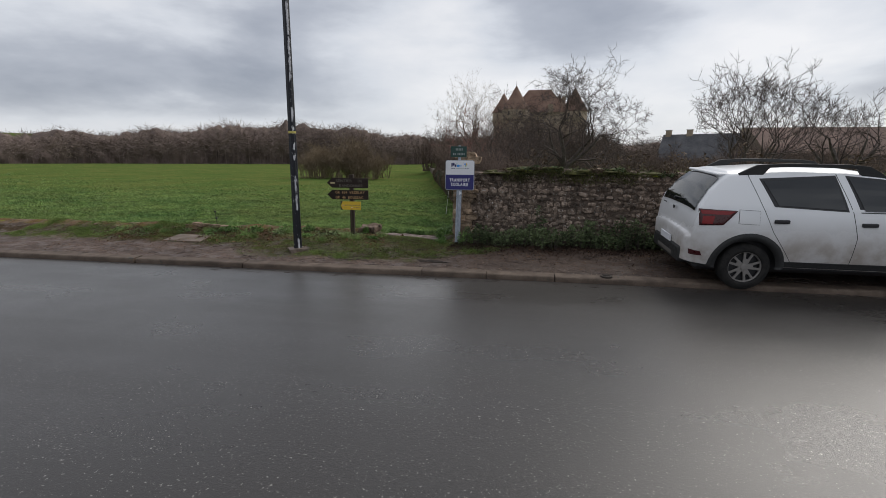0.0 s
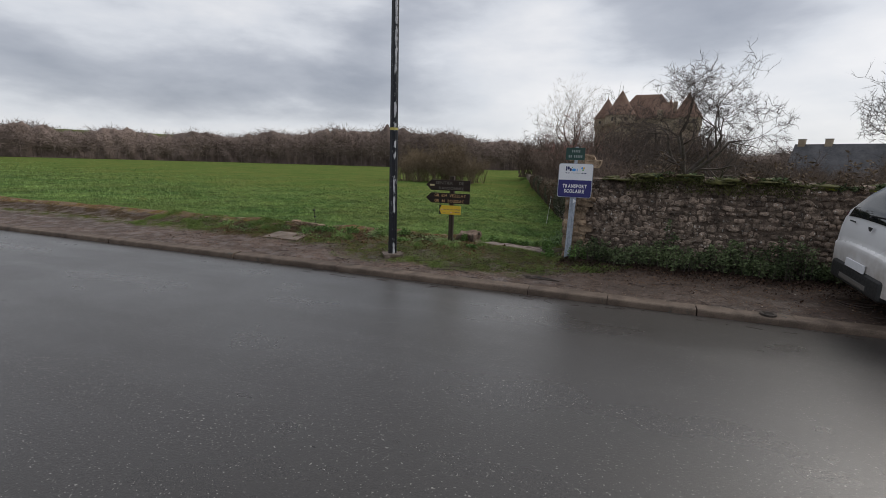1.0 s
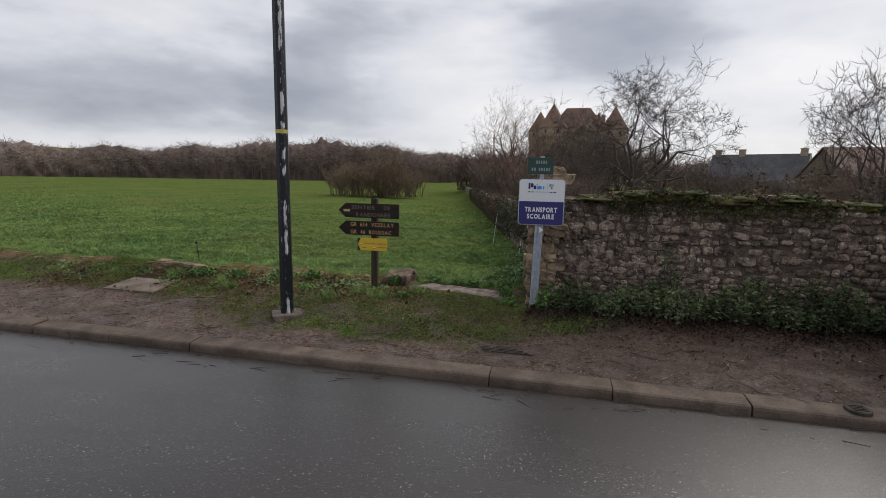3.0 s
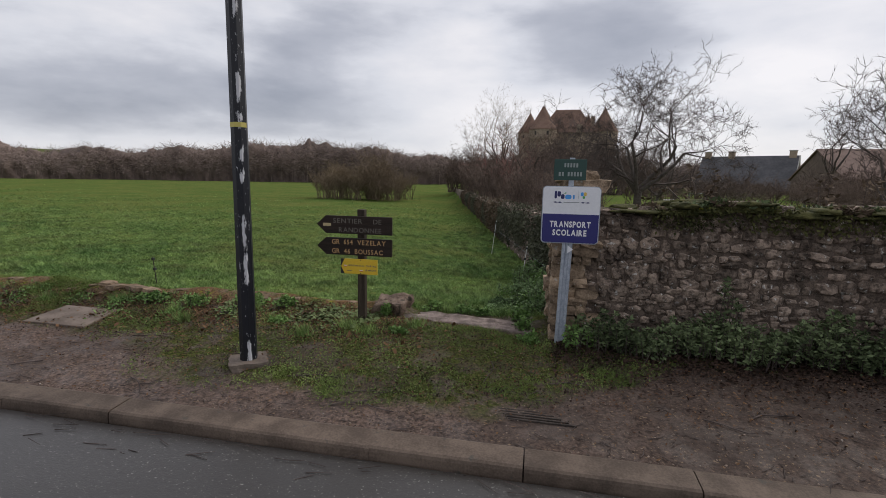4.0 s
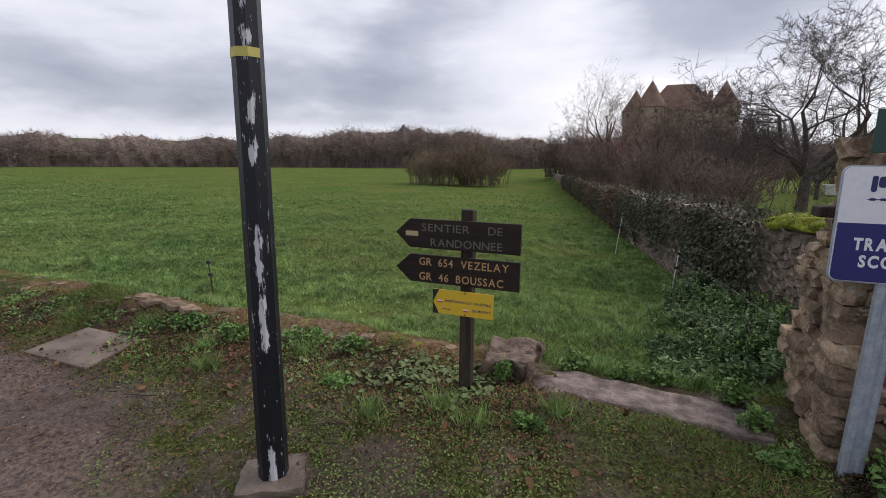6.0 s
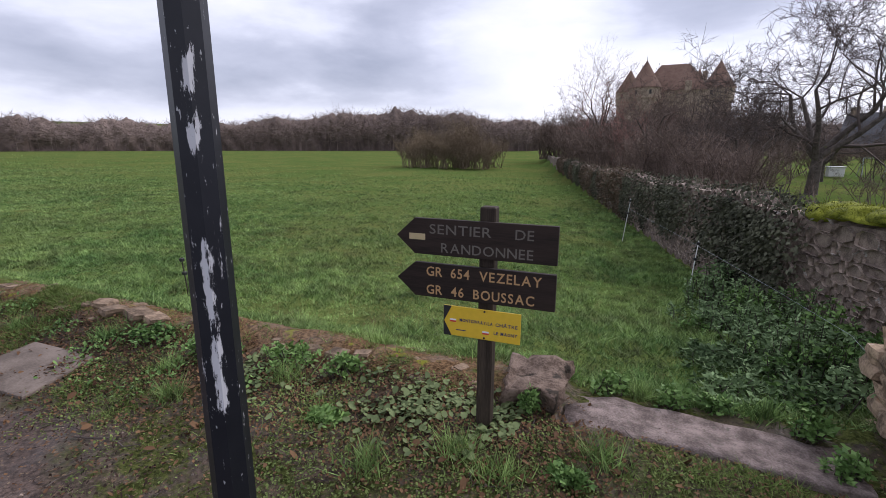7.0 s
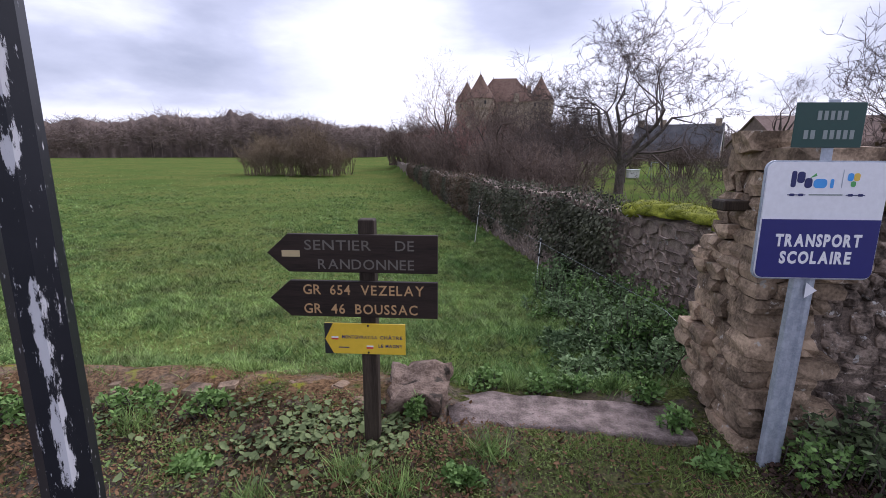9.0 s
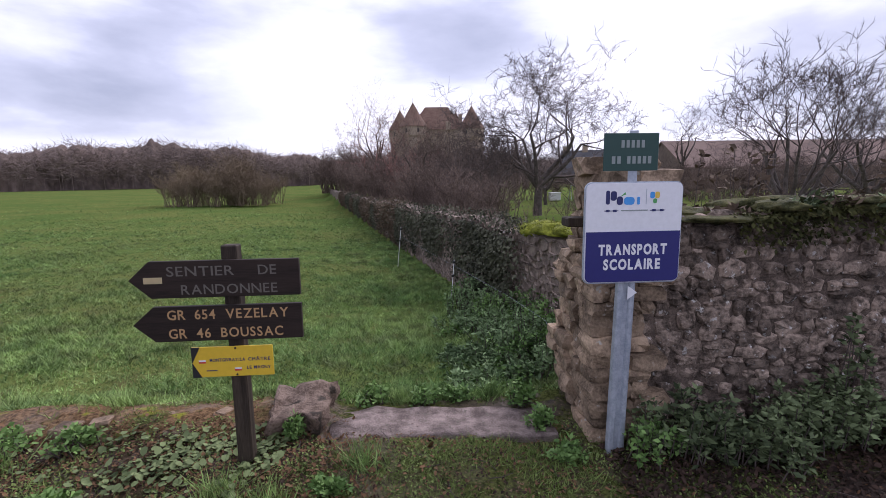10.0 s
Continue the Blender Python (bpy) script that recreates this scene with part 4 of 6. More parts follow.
# ---- bare trees ----
def grow(p, d, length, radius, depth, rng, out, up=0.25, bend=0.35, kids=(3, 5), shrink=0.68, level=0, sag=0.0):
    """A limb in bending steps, with side limbs that carry on the same way."""
    steps = max(2, 5 - level)
    pts, r = [np.array(p, float)], radius
    d = np.array(d, float)
    for i in range(steps):
        d = d + rng.normal(size=3) * bend / math.sqrt(steps) + np.array([0, 0, up - sag * level]) / steps
        d /= np.linalg.norm(d)
        q2 = pts[-1] + d * length / steps
        r2 = radius * (1 - 0.55 * (i + 1) / steps)
        out.append((pts[-1], q2, r, r2, level))
        pts.append(q2)
        r = r2
        if depth > 0 and (i >= 1 or level > 0):
            for _ in range(rng.integers(*kids) if i == steps - 1 else rng.integers(0, kids[0])):
                side = rng.normal(size=3)
                side -= d * side.dot(d)
                side /= np.linalg.norm(side) + 1e-9
                grow(pts[-1], d * rng.uniform(0.45, 0.8) + side * rng.uniform(0.6, 1.0), length * shrink * rng.uniform(0.7, 1.15), max(r * 0.72, 0.006), depth - 1, rng, out, up, bend, kids, shrink, level + 1, sag)


def bare_tree(name, label, at, height, lean, seed, limbs=4, ways=(), depth=4, trunk=0.14, fork=0.28, open_out=0.9, up=0.3, bend=0.4, kids=(2, 4), group="", mat="twig", sag=0.0, dense=2, reach=0.55, shrink=0.66):
    rng = np.random.default_rng(seed)
    tree = thing(name, label, "tree", at, group=group)
    segs = []
    base, d = np.array([0, 0, -0.1]), np.array([lean[0], lean[1], 1.0])
    top = base + d * height * fork
    mid = (base + top) / 2 + rng.normal(size=3) * 0.05
    segs += [(base, base + (mid - base) * 0.2, trunk * 1.5, trunk * 1.08, 0), (base + (mid - base) * 0.2, mid, trunk * 1.08, trunk * 0.95, 0), (mid, top, trunk * 0.95, trunk * 0.85, 0)]
    for i in range(limbs):
        a = 2 * math.pi * (i + rng.uniform(-0.25, 0.25)) / limbs
        start = mid + (top - mid) * rng.uniform(0.5, 1.0)
        way = ways[i] if ways else (math.cos(a) * open_out + lean[0], math.sin(a) * open_out + lean[1], rng.uniform(0.6, 1.1))
        grow(start, way, height * (1 - fork) * reach, trunk * 0.62, depth, rng, segs, up, bend, kids, shrink, 1, sag)
    thick = [s for s in segs if s[4] <= 1]
    fine = [s for s in segs if s[4] > 1]
    v, t = tubes(thick, 8)
    mesh_part("trunk", quick_mesh("trunk", v, t, M["bark"]), tree)
    v, t = tubes(fine, 3)
    tips = [s for s in fine if s[4] >= 2]
    a0, b0 = np.array([s[0] for s in tips]), np.array([s[1] for s in tips])
    k = np.repeat(np.arange(len(tips)), dense)
    a = a0[k] + (b0[k] - a0[k]) * rng.random((len(k), 1))
    e = a + (b0[k] - a0[k]) * 0.85 + rng.normal(size=a.shape) * height * 0.017 + (0, 0, height * 0.004)
    v, t = merged((v, t), slivers(a, e, np.full(len(a), 0.0045), rng))
    mesh_part("crown", quick_mesh("crown", v, t, M[mat]), tree, "bare winter branches and twigs")
    return tree


bare_tree("fruit_tree", "old leafless fruit tree with spreading crooked limbs", (2.25, 23.0, 0.36), 5.7, (0.03, 0.0), 7, limbs=5, ways=((-0.75, 0.1, 1.0), (-0.3, -0.3, 1.15), (0.75, 0.15, 0.85), (1.05, -0.1, 0.6), (-0.15, 0.5, 1.0)), depth=5, trunk=0.155, fork=0.22, up=0.22, bend=0.34, kids=(2, 4), sag=0.04, dense=3, reach=0.46, shrink=0.72, group="orchard trees")
bare_tree("fruit_tree", "leafless tree with many upright stems behind the wall", (8.2, 19.0, 0.36), 4.0, (0.22, 0.0), 17, limbs=8, depth=4, trunk=0.11, fork=0.10, open_out=0.55, up=0.45, bend=0.25, dense=3, group="orchard trees")
bare_tree("fruit_tree", "leafless pruned fruit tree beyond the parked car", (12.6, 21.0, 0.36), 4.1, (0.1, 0.0), 27, limbs=5, depth=4, trunk=0.13, fork=0.2, open_out=0.7, up=0.45, bend=0.35, group="orchard trees")
bare_tree("fruit_tree", "small low leafless fruit tree leaning over the lawn", (14.5, 24.0, 0.36), 2.8, (-0.3, 0.0), 37, limbs=4, depth=3, trunk=0.10, fork=0.3, open_out=1.3, up=0.1, bend=0.4, group="orchard trees")
bare_tree("fruit_tree", "thin leafless tree standing before the barn", (16.5, 38.0, 0.36), 5.8, (0.0, 0.0), 47, limbs=4, depth=4, trunk=0.12, fork=0.4, open_out=0.6, up=0.3, bend=0.4, group="orchard trees")
bare_tree("fruit_tree", "bare tree rising above the brush near the keep", (-6.0, 62.0, 0.0), 10.5, (0.0, 0.0), 57, limbs=5, depth=4, trunk=0.2, fork=0.3, open_out=0.5, up=0.5, bend=0.3, group="orchard trees", mat="willow")

for seed, x, y, h, mt in ((61, -1.6, 29.0, 4.6, "brush"), (66, 0.35, 21.5, 3.0, "twig"), (67, 1.1, 26.0, 3.4, "twig"), (62, 0.6, 35.0, 5.4, "brush"), (63, -3.6, 40.0, 5.6, "red_brush"), (64, 4.6, 30.0, 3.8, "twig"), (65, -5.4, 50.0, 6.5, "brush")):
    bare_tree("scrub_tree", "small crooked leafless tree among the brush", (x, y, 0.3), h, (0.0, 0.0), seed, limbs=4, depth=4, trunk=0.09, fork=0.25, open_out=0.8, up=0.3, bend=0.5, group="scrub trees", mat=mt)


# ---- brush behind the long wall ----
def thicket(spots, seed, stems=9, twigs=9):
    """Many-stemmed bare shrubs: rows of x, y, ground height, height, spread."""
    rng = np.random.default_rng(seed)
    segs, ta, tb, tw = [], [], [], []
    for x, y, z, h, s in spots:
        for _ in range(stems):
            a = rng.uniform(0, 2 * math.pi)
            k = rng.uniform(0.55, 1.0)
            d = np.array([math.cos(a) * s * rng.random(), math.sin(a) * s * rng.random(), 1.0]) * h * k
            p0 = np.array([x + rng.normal() * 0.2, y + rng.normal() * 0.2, z])
            p1 = p0 + d * 0.45 + rng.normal(size=3) * h * 0.06
            r = 0.0055 * h
            segs.append((p0, p1, r * 1.5, r))
            for _ in range(3):
                p2 = p1 + d * 0.4 + rng.normal(size=3) * h * (0.14, 0.14, 0.08)
                segs.append((p1, p2, r * 0.8, r * 0.3))
                m = twigs * 2
                f = rng.random((m, 1))
                b = p1 + (p2 - p1) * f + rng.normal(size=(m, 3)) * h * 0.012
                e = b + rng.normal(size=(m, 3)) * h * (0.085, 0.085, 0.075) + np.array([0, 0, 0.05]) * h
                ta.append(b), tb.append(e), tw.append(np.full(m, r * 0.55))
    return merged(tubes(segs, 3), slivers(np.concatenate(ta), np.concatenate(tb), np.concatenate(tw), rng))


rng = np.random.default_rng(71)
spots = []
for i in range(280):
    y = 17 + 51 * rng.random() ** 0.85
    x = float(long_x(y)) + 0.7 + rng.random() * max(0.5, 0.33 * (y - 14))
    spots.append((x, y, 0.3, rng.uniform(0.9, 1.9) + 0.055 * (y - 14), rng.uniform(0.3, 0.6)))
v, t = thicket(spots, 72)
tagged(new("brush", quick_mesh("brush", v, t, M["brush"])), "dense leafless brown thicket behind the long wall", "brush", kind="stuff")
v, t = thicket([(-2.9 + 0.5 * i, 31 + 1.6 * i, 0.3, 2.6, 0.6) for i in range(4)], 73, 14, 10)
tagged(new("shrub", quick_mesh("shrub", v, t, M["red_brush"])), "reddish leafless shrub above the ivy wall", "shrub")
rng = np.random.default_rng(80)
spots = [(rng.uniform(1.2, 13.0), rng.uniform(14.0, 20.5), 0.36, rng.uniform(0.7, 1.15), 0.9) for i in range(60)]
v, t = thicket(spots, 82, 8, 9)
tagged(new("bramble_patch", quick_mesh("bramble_patch", v, t, M["brush"])), "low brown brambles behind the roadside wall", "brush", kind="stuff")
rng = np.random.default_rng(83)
spots = [(rng.uniform(4.0, 34.0), rng.uniform(29.0, 36.0), 0.36, rng.uniform(1.4, 3.0), 0.7) for i in range(110)]
v, t = thicket(spots, 84, 9, 10)
tagged(new("garden_brush", quick_mesh("garden_brush", v, t, M["brush"])), "leafless brown bushes at the end of the lawn", "brush", kind="stuff")
# shrubs that stand in the meadow, far off
rng = np.random.default_rng(74)
spots = []
for i in range(46):
    u = rng.uniform(-1, 1)
    spots.append((-18.2 + 4.3 * u, 48 + rng.uniform(-1.5, 2.5), -0.35, rng.uniform(2.6, 4.6) * (1 - 0.3 * u * u + 0.16 * math.sin(u * 7)), 0.42))
v, t = thicket(spots, 75, 9, 14)
tagged(new("willow_clump", quick_mesh("willow_clump", v, t, M["willow"])), "tawny leafless willow clump standing in the meadow", "shrub", kind="stuff")
# hedge that closes the far end of the orchard and runs behind the keep
rng = np.random.default_rng(76)
spots = [(x + rng.uniform(-1, 1), 66 + 0.05 * x + rng.uniform(-4, 8), 0.2, rng.uniform(4.5, 8.2) * (1.0 if x < 13 else 0.36), 0.45) for x in np.arange(-13, 34, 0.42)]
v, t = thicket(spots, 77, 9, 10)
tagged(new("hedge", quick_mesh("hedge", v, t, M["brush"])), "tall leafless hedge in front of the keep", "hedge", kind="stuff")


# ---- far woods ----
def far_woods(seed):
    rng = np.random.default_rng(seed)
    segs, ta, tb = [], [], []
    for row in range(5):
        for a in np.arange(-68, 50, 0.62 - 0.03 * row):
            az = radians(a + rng.uniform(-0.3, 0.3))
            dist = 168 + row * 9 + rng.uniform(-4, 4) + 26 * smooth(-20, 20, a)
            x, y = dist * math.sin(az), dist * math.cos(az)
            k = 0.62 + 0.38 * math.exp(-((a + 26) / 13) ** 2) + 0.06 * math.sin(a * 0.9) + 0.03 * row
            h = 15.4 * k * rng.uniform(0.82, 1.08)
            z = float(ground_z(x, y)) - 0.3
            w = h * rng.uniform(0.42, 0.62)
            segs.append(((x, y, z), (x, y, z + h * 0.75), 0.07, 0.04))
            m = 230
            d = rng.normal(size=(m, 3))
            d /= np.linalg.norm(d, axis=1, keepdims=True)
            b = np.array([x, y, z + h * 0.54]) + d * np.array([w * 0.5, w * 0.5, h * 0.36]) * rng.random((m, 1)) ** 0.45
            e = b + (d + rng.normal(size=(m, 3)) * 0.7 + (0, 0, 0.3)) * np.array([w, w, h * 0.3]) * 0.19
            ta.append(b), tb.append(e)
    a, b = np.concatenate(ta), np.concatenate(tb)
    return merged(tubes(segs, 3), slivers(a, b, np.full(len(a), 0.06), rng))


v, t = far_woods(81)
tagged(new("far_woods", quick_mesh("far_woods", v, t, M["woods"])), "dark brown leafless woodland along the meadow's far edge", "woods", kind="stuff")
# the wooded bank behind its first trees
nx, nz = 640, 12
vs, fs = [], []
for i in range(nx + 1):
    deg = -70 + 124 * i / nx
    a = radians(deg)
    dist = 172 + 26 * float(smooth(-20, 20, deg))
    k = 0.62 + 0.38 * math.exp(-((deg + 26) / 13) ** 2) + 0.06 * math.sin(deg * 0.9)
    h = 13.6 * k * (1 + 0.13 * noise.noise(Vector((deg * 1.1, 3.0, 0))) + 0.10 * noise.noise(Vector((deg * 3.1, 7.0, 0))))
    for j in range(nz + 1):
        f = j / nz
        swell = 2.6 * noise.noise(Vector((deg * 1.4, f * 4, 0))) + 1.4 * noise.noise(Vector((deg * 3.7, f * 9, 2)))
        r = dist + 5 * f + 9 * f ** 4 + swell if j < nz else dist + 60
        vs.append((math.sin(a) * r, math.cos(a) * r, -1.0 + (h + 1.0) * (math.sin(f * 1.5708) if j < nz else 0.9)))
for i in range(nx):
    for j in range(nz):
        a = i * (nz + 1) + j
        fs.append((a, a + nz + 1, a + nz + 2, a + 1))
bm = bmesh.new()
me = mesh_of("scratch", vs, fs, M["woods_floor"])
bm.from_mesh(me)
bpy.data.meshes.remove(me)
bmesh.ops.recalc_face_normals(bm, faces=bm.faces[:])
tagged(part("wooded_bank", bm, M["woods_floor"], smooth=True), "dim brown mass of the wood's interior", "woods", kind="stuff")

# ---- the keep ----
keep = thing("castle_keep", "medieval stone keep with conical tower roofs", "castle", (4.9, 131.0, 0.0), -2.6)
keep.scale = (0.9, 0.9, 1.0)


def tower(x, y, r, wall_h, tip, parent):
    t = part("tower", lathe([(r * 1.02, 0), (r * 0.97, wall_h - 2.6)], 28), M["keep_stone"], parent)
    t.location = (x, y, 0)
    g = part("gallery", lathe([(r * 0.98, wall_h - 2.9), (r * 1.10, wall_h - 2.3), (r * 1.10, wall_h - 0.2), (r * 1.0, wall_h)], 28), M["keep_stone"], t)
    for i in range(16):
        a = 2 * math.pi * i / 16
        c = part("corbel", boxed((-0.18, -0.2, wall_h - 3.2), (0.18, 0.25, wall_h - 2.3), 0.04), M["keep_stone"], t)
        c.matrix_basis = pose(r * 1.0 * math.sin(a), -r * 1.0 * math.cos(a), 0, 0, 0, math.degrees(a))
    part("roof", lathe([(r * 1.16, wall_h - 0.25), (r * 1.14, wall_h), (r * 0.62, wall_h + (tip - wall_h) * 0.42), (0.12, tip - 0.3), (0.03, tip)], 28), M["keep_roof"], t, "conical tiled roof")
    part("finial", lathe([(0.07, tip - 0.4), (0.05, tip + 0.5), (0.02, tip + 1.0)], 6), M["dark_iron"], t)
    for a in (-28, 22):
        w = part("window", boxed((-0.28, -0.06, wall_h - 1.6), (0.28, 0.1, wall_h - 0.7), 0.03), M["black"], t)
        w.matrix_basis = pose(r * 1.09 * math.sin(radians(a)), -r * 1.09 * math.cos(radians(a)), 0, 0, 0, a)
    return t


block = part("main_block", boxed((-9.2, -4.5, 0), (9.2, 5.5, 14.0)), M["keep_stone"], keep)
bm = bmesh.new()
lo = [bm.verts.new(c) for c in ((-7.6, -4.9, 13.9), (8.0, -4.9, 13.9), (8.0, 5.9, 13.9), (-7.6, 5.9, 13.9))]
hi = [bm.verts.new(c) for c in ((-2.9, -0.2, 19.9), (3.6, -0.2, 19.9), (3.6, 0.8, 19.9), (-2.9, 0.8, 19.9))]
for i in range(4):
    bm.faces.new((lo[i], lo[(i + 1) % 4], hi[(i + 1) % 4], hi[i]))
bm.faces.new(hi)
bm.faces.new(lo)
bmesh.ops.recalc_face_normals(bm, faces=bm.faces[:])
part("roof", bm, M["keep_roof"], keep, "steep hipped tile roof")
for x in (-6.5, 5.2, 7.2):
    part("chimney", boxed((x - 0.55, 0, 14), (x + 0.55, 1.2, 18.2), 0.05), M["keep_stone"], keep)
part("dormer", boxed((2.8, -5.2, 13.6), (4.2, -3.6, 15.8), 0.05), M["keep_stone"], keep)
tower(-10.2, 1.5, 3.0, 14.4, 19.6, keep)
tower(-6.2, -5.2, 3.5, 14.6, 20.6, keep)
tower(10.2, -2.0, 3.3, 14.3, 20.2, keep)
tower(6.2, 5.5, 1.6, 16.0, 19.6, keep)


# ---- houses ----
def gabled_house(name, label, at, rz, length, width, eaves, ridge, roof_mat, chimneys=(), openings=(), trims=False, group="", wall_mat="house_wall"):
    """A house along x: walls with gables, a thick roof, chimneys, windows."""
    h = thing(name, label, "house", at, rz, group)
    L, W = length / 2, width / 2
    bm = bmesh.new()
    out = [(-W, 0), (W, 0), (W, eaves), (0, ridge), (-W, eaves)]
    f = bm.faces.new([bm.verts.new((-L, y, z)) for y, z in out])
    made = bmesh.ops.extrude_face_region(bm, geom=[f])
    bmesh.ops.translate(bm, vec=(length, 0, 0), verts=[v for v in made["geom"] if isinstance(v, bmesh.types.BMVert)])
    bmesh.ops.recalc_face_normals(bm, faces=bm.faces[:])
    part("wall", bm, M[wall_mat], h)
    for s in (-1, 1):
        bm = bmesh.new()
        over = 0.35
        ez = eaves - over * (ridge - eaves) / W
        pts = [(s * (W + over), ez + 0.05), (0, ridge + 0.05), (0, ridge + 0.2), (s * (W + over), ez + 0.2)]
        f = bm.faces.new([bm.verts.new((-L - 0.15, y, z)) for y, z in pts])
        made = bmesh.ops.extrude_face_region(bm, geom=[f])
        bmesh.ops.translate(bm, vec=(length + 0.3, 0, 0), verts=[v for v in made["geom"] if isinstance(v, bmesh.types.BMVert)])
        bmesh.ops.recalc_face_normals(bm, faces=bm.faces[:])
        part("roof", bm, M[roof_mat], h)
        if trims:
            bm = bmesh.new()
            f = bm.faces.new([bm.verts.new((L + 0.16, y, z + 0.04)) for y, z in pts])
            made = bmesh.ops.extrude_face_region(bm, geom=[f])
            bmesh.ops.translate(bm, vec=(0.14, 0, 0), verts=[v for v in made["geom"] if isinstance(v, bmesh.types.BMVert)])
            bmesh.ops.recalc_face_normals(bm, faces=bm.faces[:])
            part("verge", bm, M["trim"], h, "pale verge board")
    for x in chimneys:
        c = part("chimney", boxed((x - 0.5, -0.35, ridge - 0.5), (x + 0.5, 0.35, ridge + 0.95), 0.03), M["house_wall"], h)
        part("cap", boxed((x - 0.58, -0.43, ridge + 0.95), (x + 0.58, 0.43, ridge + 1.07), 0.02), M["trim"], c)
    for x, z, w, hh in openings:
        wn = part("window", boxed((x - w / 2, -W - 0.04, z), (x + w / 2, -W + 0.05, z + hh), 0.02), M["black"], h)
        part("frame", boxed((x - w / 2 - 0.1, -W - 0.025, z - 0.1), (x + w / 2 + 0.1, -W + 0.02, z + hh + 0.1), 0.01), M["trim"], wn)
    return h


gabled_house("house", "stone house with steep slate roof and chimneys", (34.2, 96.0, -2.4), -30, 14.0, 9.0, 3.6, 9.0, "slate", (-6.2, -2.5, 6.3), ((-3, 0.9, 1, 1.2), (2.5, 0.9, 1, 1.2)), True)
gabled_house("barn", "long low barn with brown tiled roof", (34.7, 51.5, 0.1), -3, 24.0, 9.0, 2.3, 4.75, "barn_roof", (), ((-6, 0.1, 1.6, 1.9), (2, 0.6, 0.8, 0.8), (8, 0.1, 1.6, 1.9)), wall_mat="barn_wall")
rng = np.random.default_rng(78)
spots = [(x + rng.uniform(-0.6, 0.6), 43.5 + rng.uniform(-1.5, 1.5), 0.3, rng.uniform(1.0, 2.4), 0.5) for x in np.arange(16, 46, 0.9)]
v, t = thicket(spots, 79, 9, 9)
tagged(new("garden_hedge", quick_mesh("garden_hedge", v, t, M["brush"])), "low leafless hedge along the barn", "hedge", kind="stuff")


# ---- leaves, grass and weeds ----
def blades(x, y, high, rng, per=4, width=0.004, lean=0.5):
    """Tufts of grass blades on the ground, a triangle each."""
    n = len(x)
    x, y, high = (np.repeat(np.asarray(a, float), per) for a in (x, y, high))
    x = x + rng.normal(size=n * per) * 0.018
    y = y + rng.normal(size=n * per) * 0.018
    z = ground_z(x, y) - 0.006
    a = rng.uniform(0, 2 * math.pi, n * per)
    h = high * rng.uniform(0.5, 1.15, n * per)
    l = h * rng.normal(size=(2, n * per)) * lean
    w = width * rng.uniform(0.7, 1.6, n * per)
    p = np.stack([x, y, z], 1)
    side = np.stack([np.cos(a) * w, np.sin(a) * w, 0 * w], 1)
    tip = p + np.stack([l[0], l[1], h], 1)
    vs = np.stack([p - side, p + side, tip], 1).reshape(-1, 3)
    return vs, np.arange(n * per * 3).reshape(-1, 3)


def patchy(x, y, k, seed):
    """Smooth patches between 0 and 1."""
    s = np.zeros(len(x))
    r = np.random.default_rng(seed)
    for i in range(5):
        a, f = r.uniform(0, 6.28), k * (0.6 + 0.5 * i)
        s += np.sin((x * math.cos(a) + y * math.sin(a)) * f + r.uniform(0, 6)) / (1 + 0.4 * i)
    return 1 / (1 + np.exp(-1.6 * s))


rng = np.random.default_rng(101)
n = 210000
y = 9.72 + np.minimum(rng.exponential(7.0, n), 75)
x = long_x(y) - 0.05 - rng.random(n) ** 1.5 * (14 + 3.0 * (y - 9))
ok = ~((x > -2.95) & (x < -1.3) & (y < 9.64))
x, y = x[ok], y[ok]
far = np.hypot(x + 2, y - 6.5)
h = 0.022 + 0.075 * patchy(x, y, 2.4, 1) ** 2 * rng.random(len(x)) + 0.0011 * far
sets = [blades(x, y, h, rng, 2, 0.0028 + 0.00042 * np.repeat(far, 2), 0.75)]
k = 15000      # tussocks, close in the patches where the grass was left longer
cy = 9.75 + np.minimum(rng.exponential(5.0, k), 26)
cx = long_x(cy) - 0.1 - rng.random(k) ** 1.3 * (8 + 1.6 * (cy - 9))
ok = ~((cx > -2.95) & (cx < -1.3) & (cy < 9.7)) & (rng.random(k) < 0.12 + 0.88 * smooth(0.45, 0.75, patchy(cx, cy, 3.4, 2)))
cx, cy = cx[ok], cy[ok]
wide = rng.uniform(0.012, 0.07, len(cx))
tall = rng.uniform(0.03, 0.105, len(cx))
x = np.repeat(cx, 12) + rng.normal(size=len(cx) * 12) * np.repeat(wide, 12)
y = np.repeat(cy, 12) + rng.normal(size=len(cx) * 12) * np.repeat(wide, 12)
far = np.hypot(x + 2, y - 6.5)
sets.append(blades(x, np.maximum(y, 9.72), np.repeat(tall, 12), rng, 1, 0.0026 + 0.0003 * far, 0.85))
v, t = merged(*sets)
tagged(new("meadow_grass", quick_mesh("meadow_grass", v, t, M["blade"])), "short bright green meadow grass", "grass", kind="stuff")


def verge_edge(x):
    return 8.30 - 0.76 * smooth(-5.7, -4.5, x) + 1.2 * smooth(-1.8, 0.2, x)


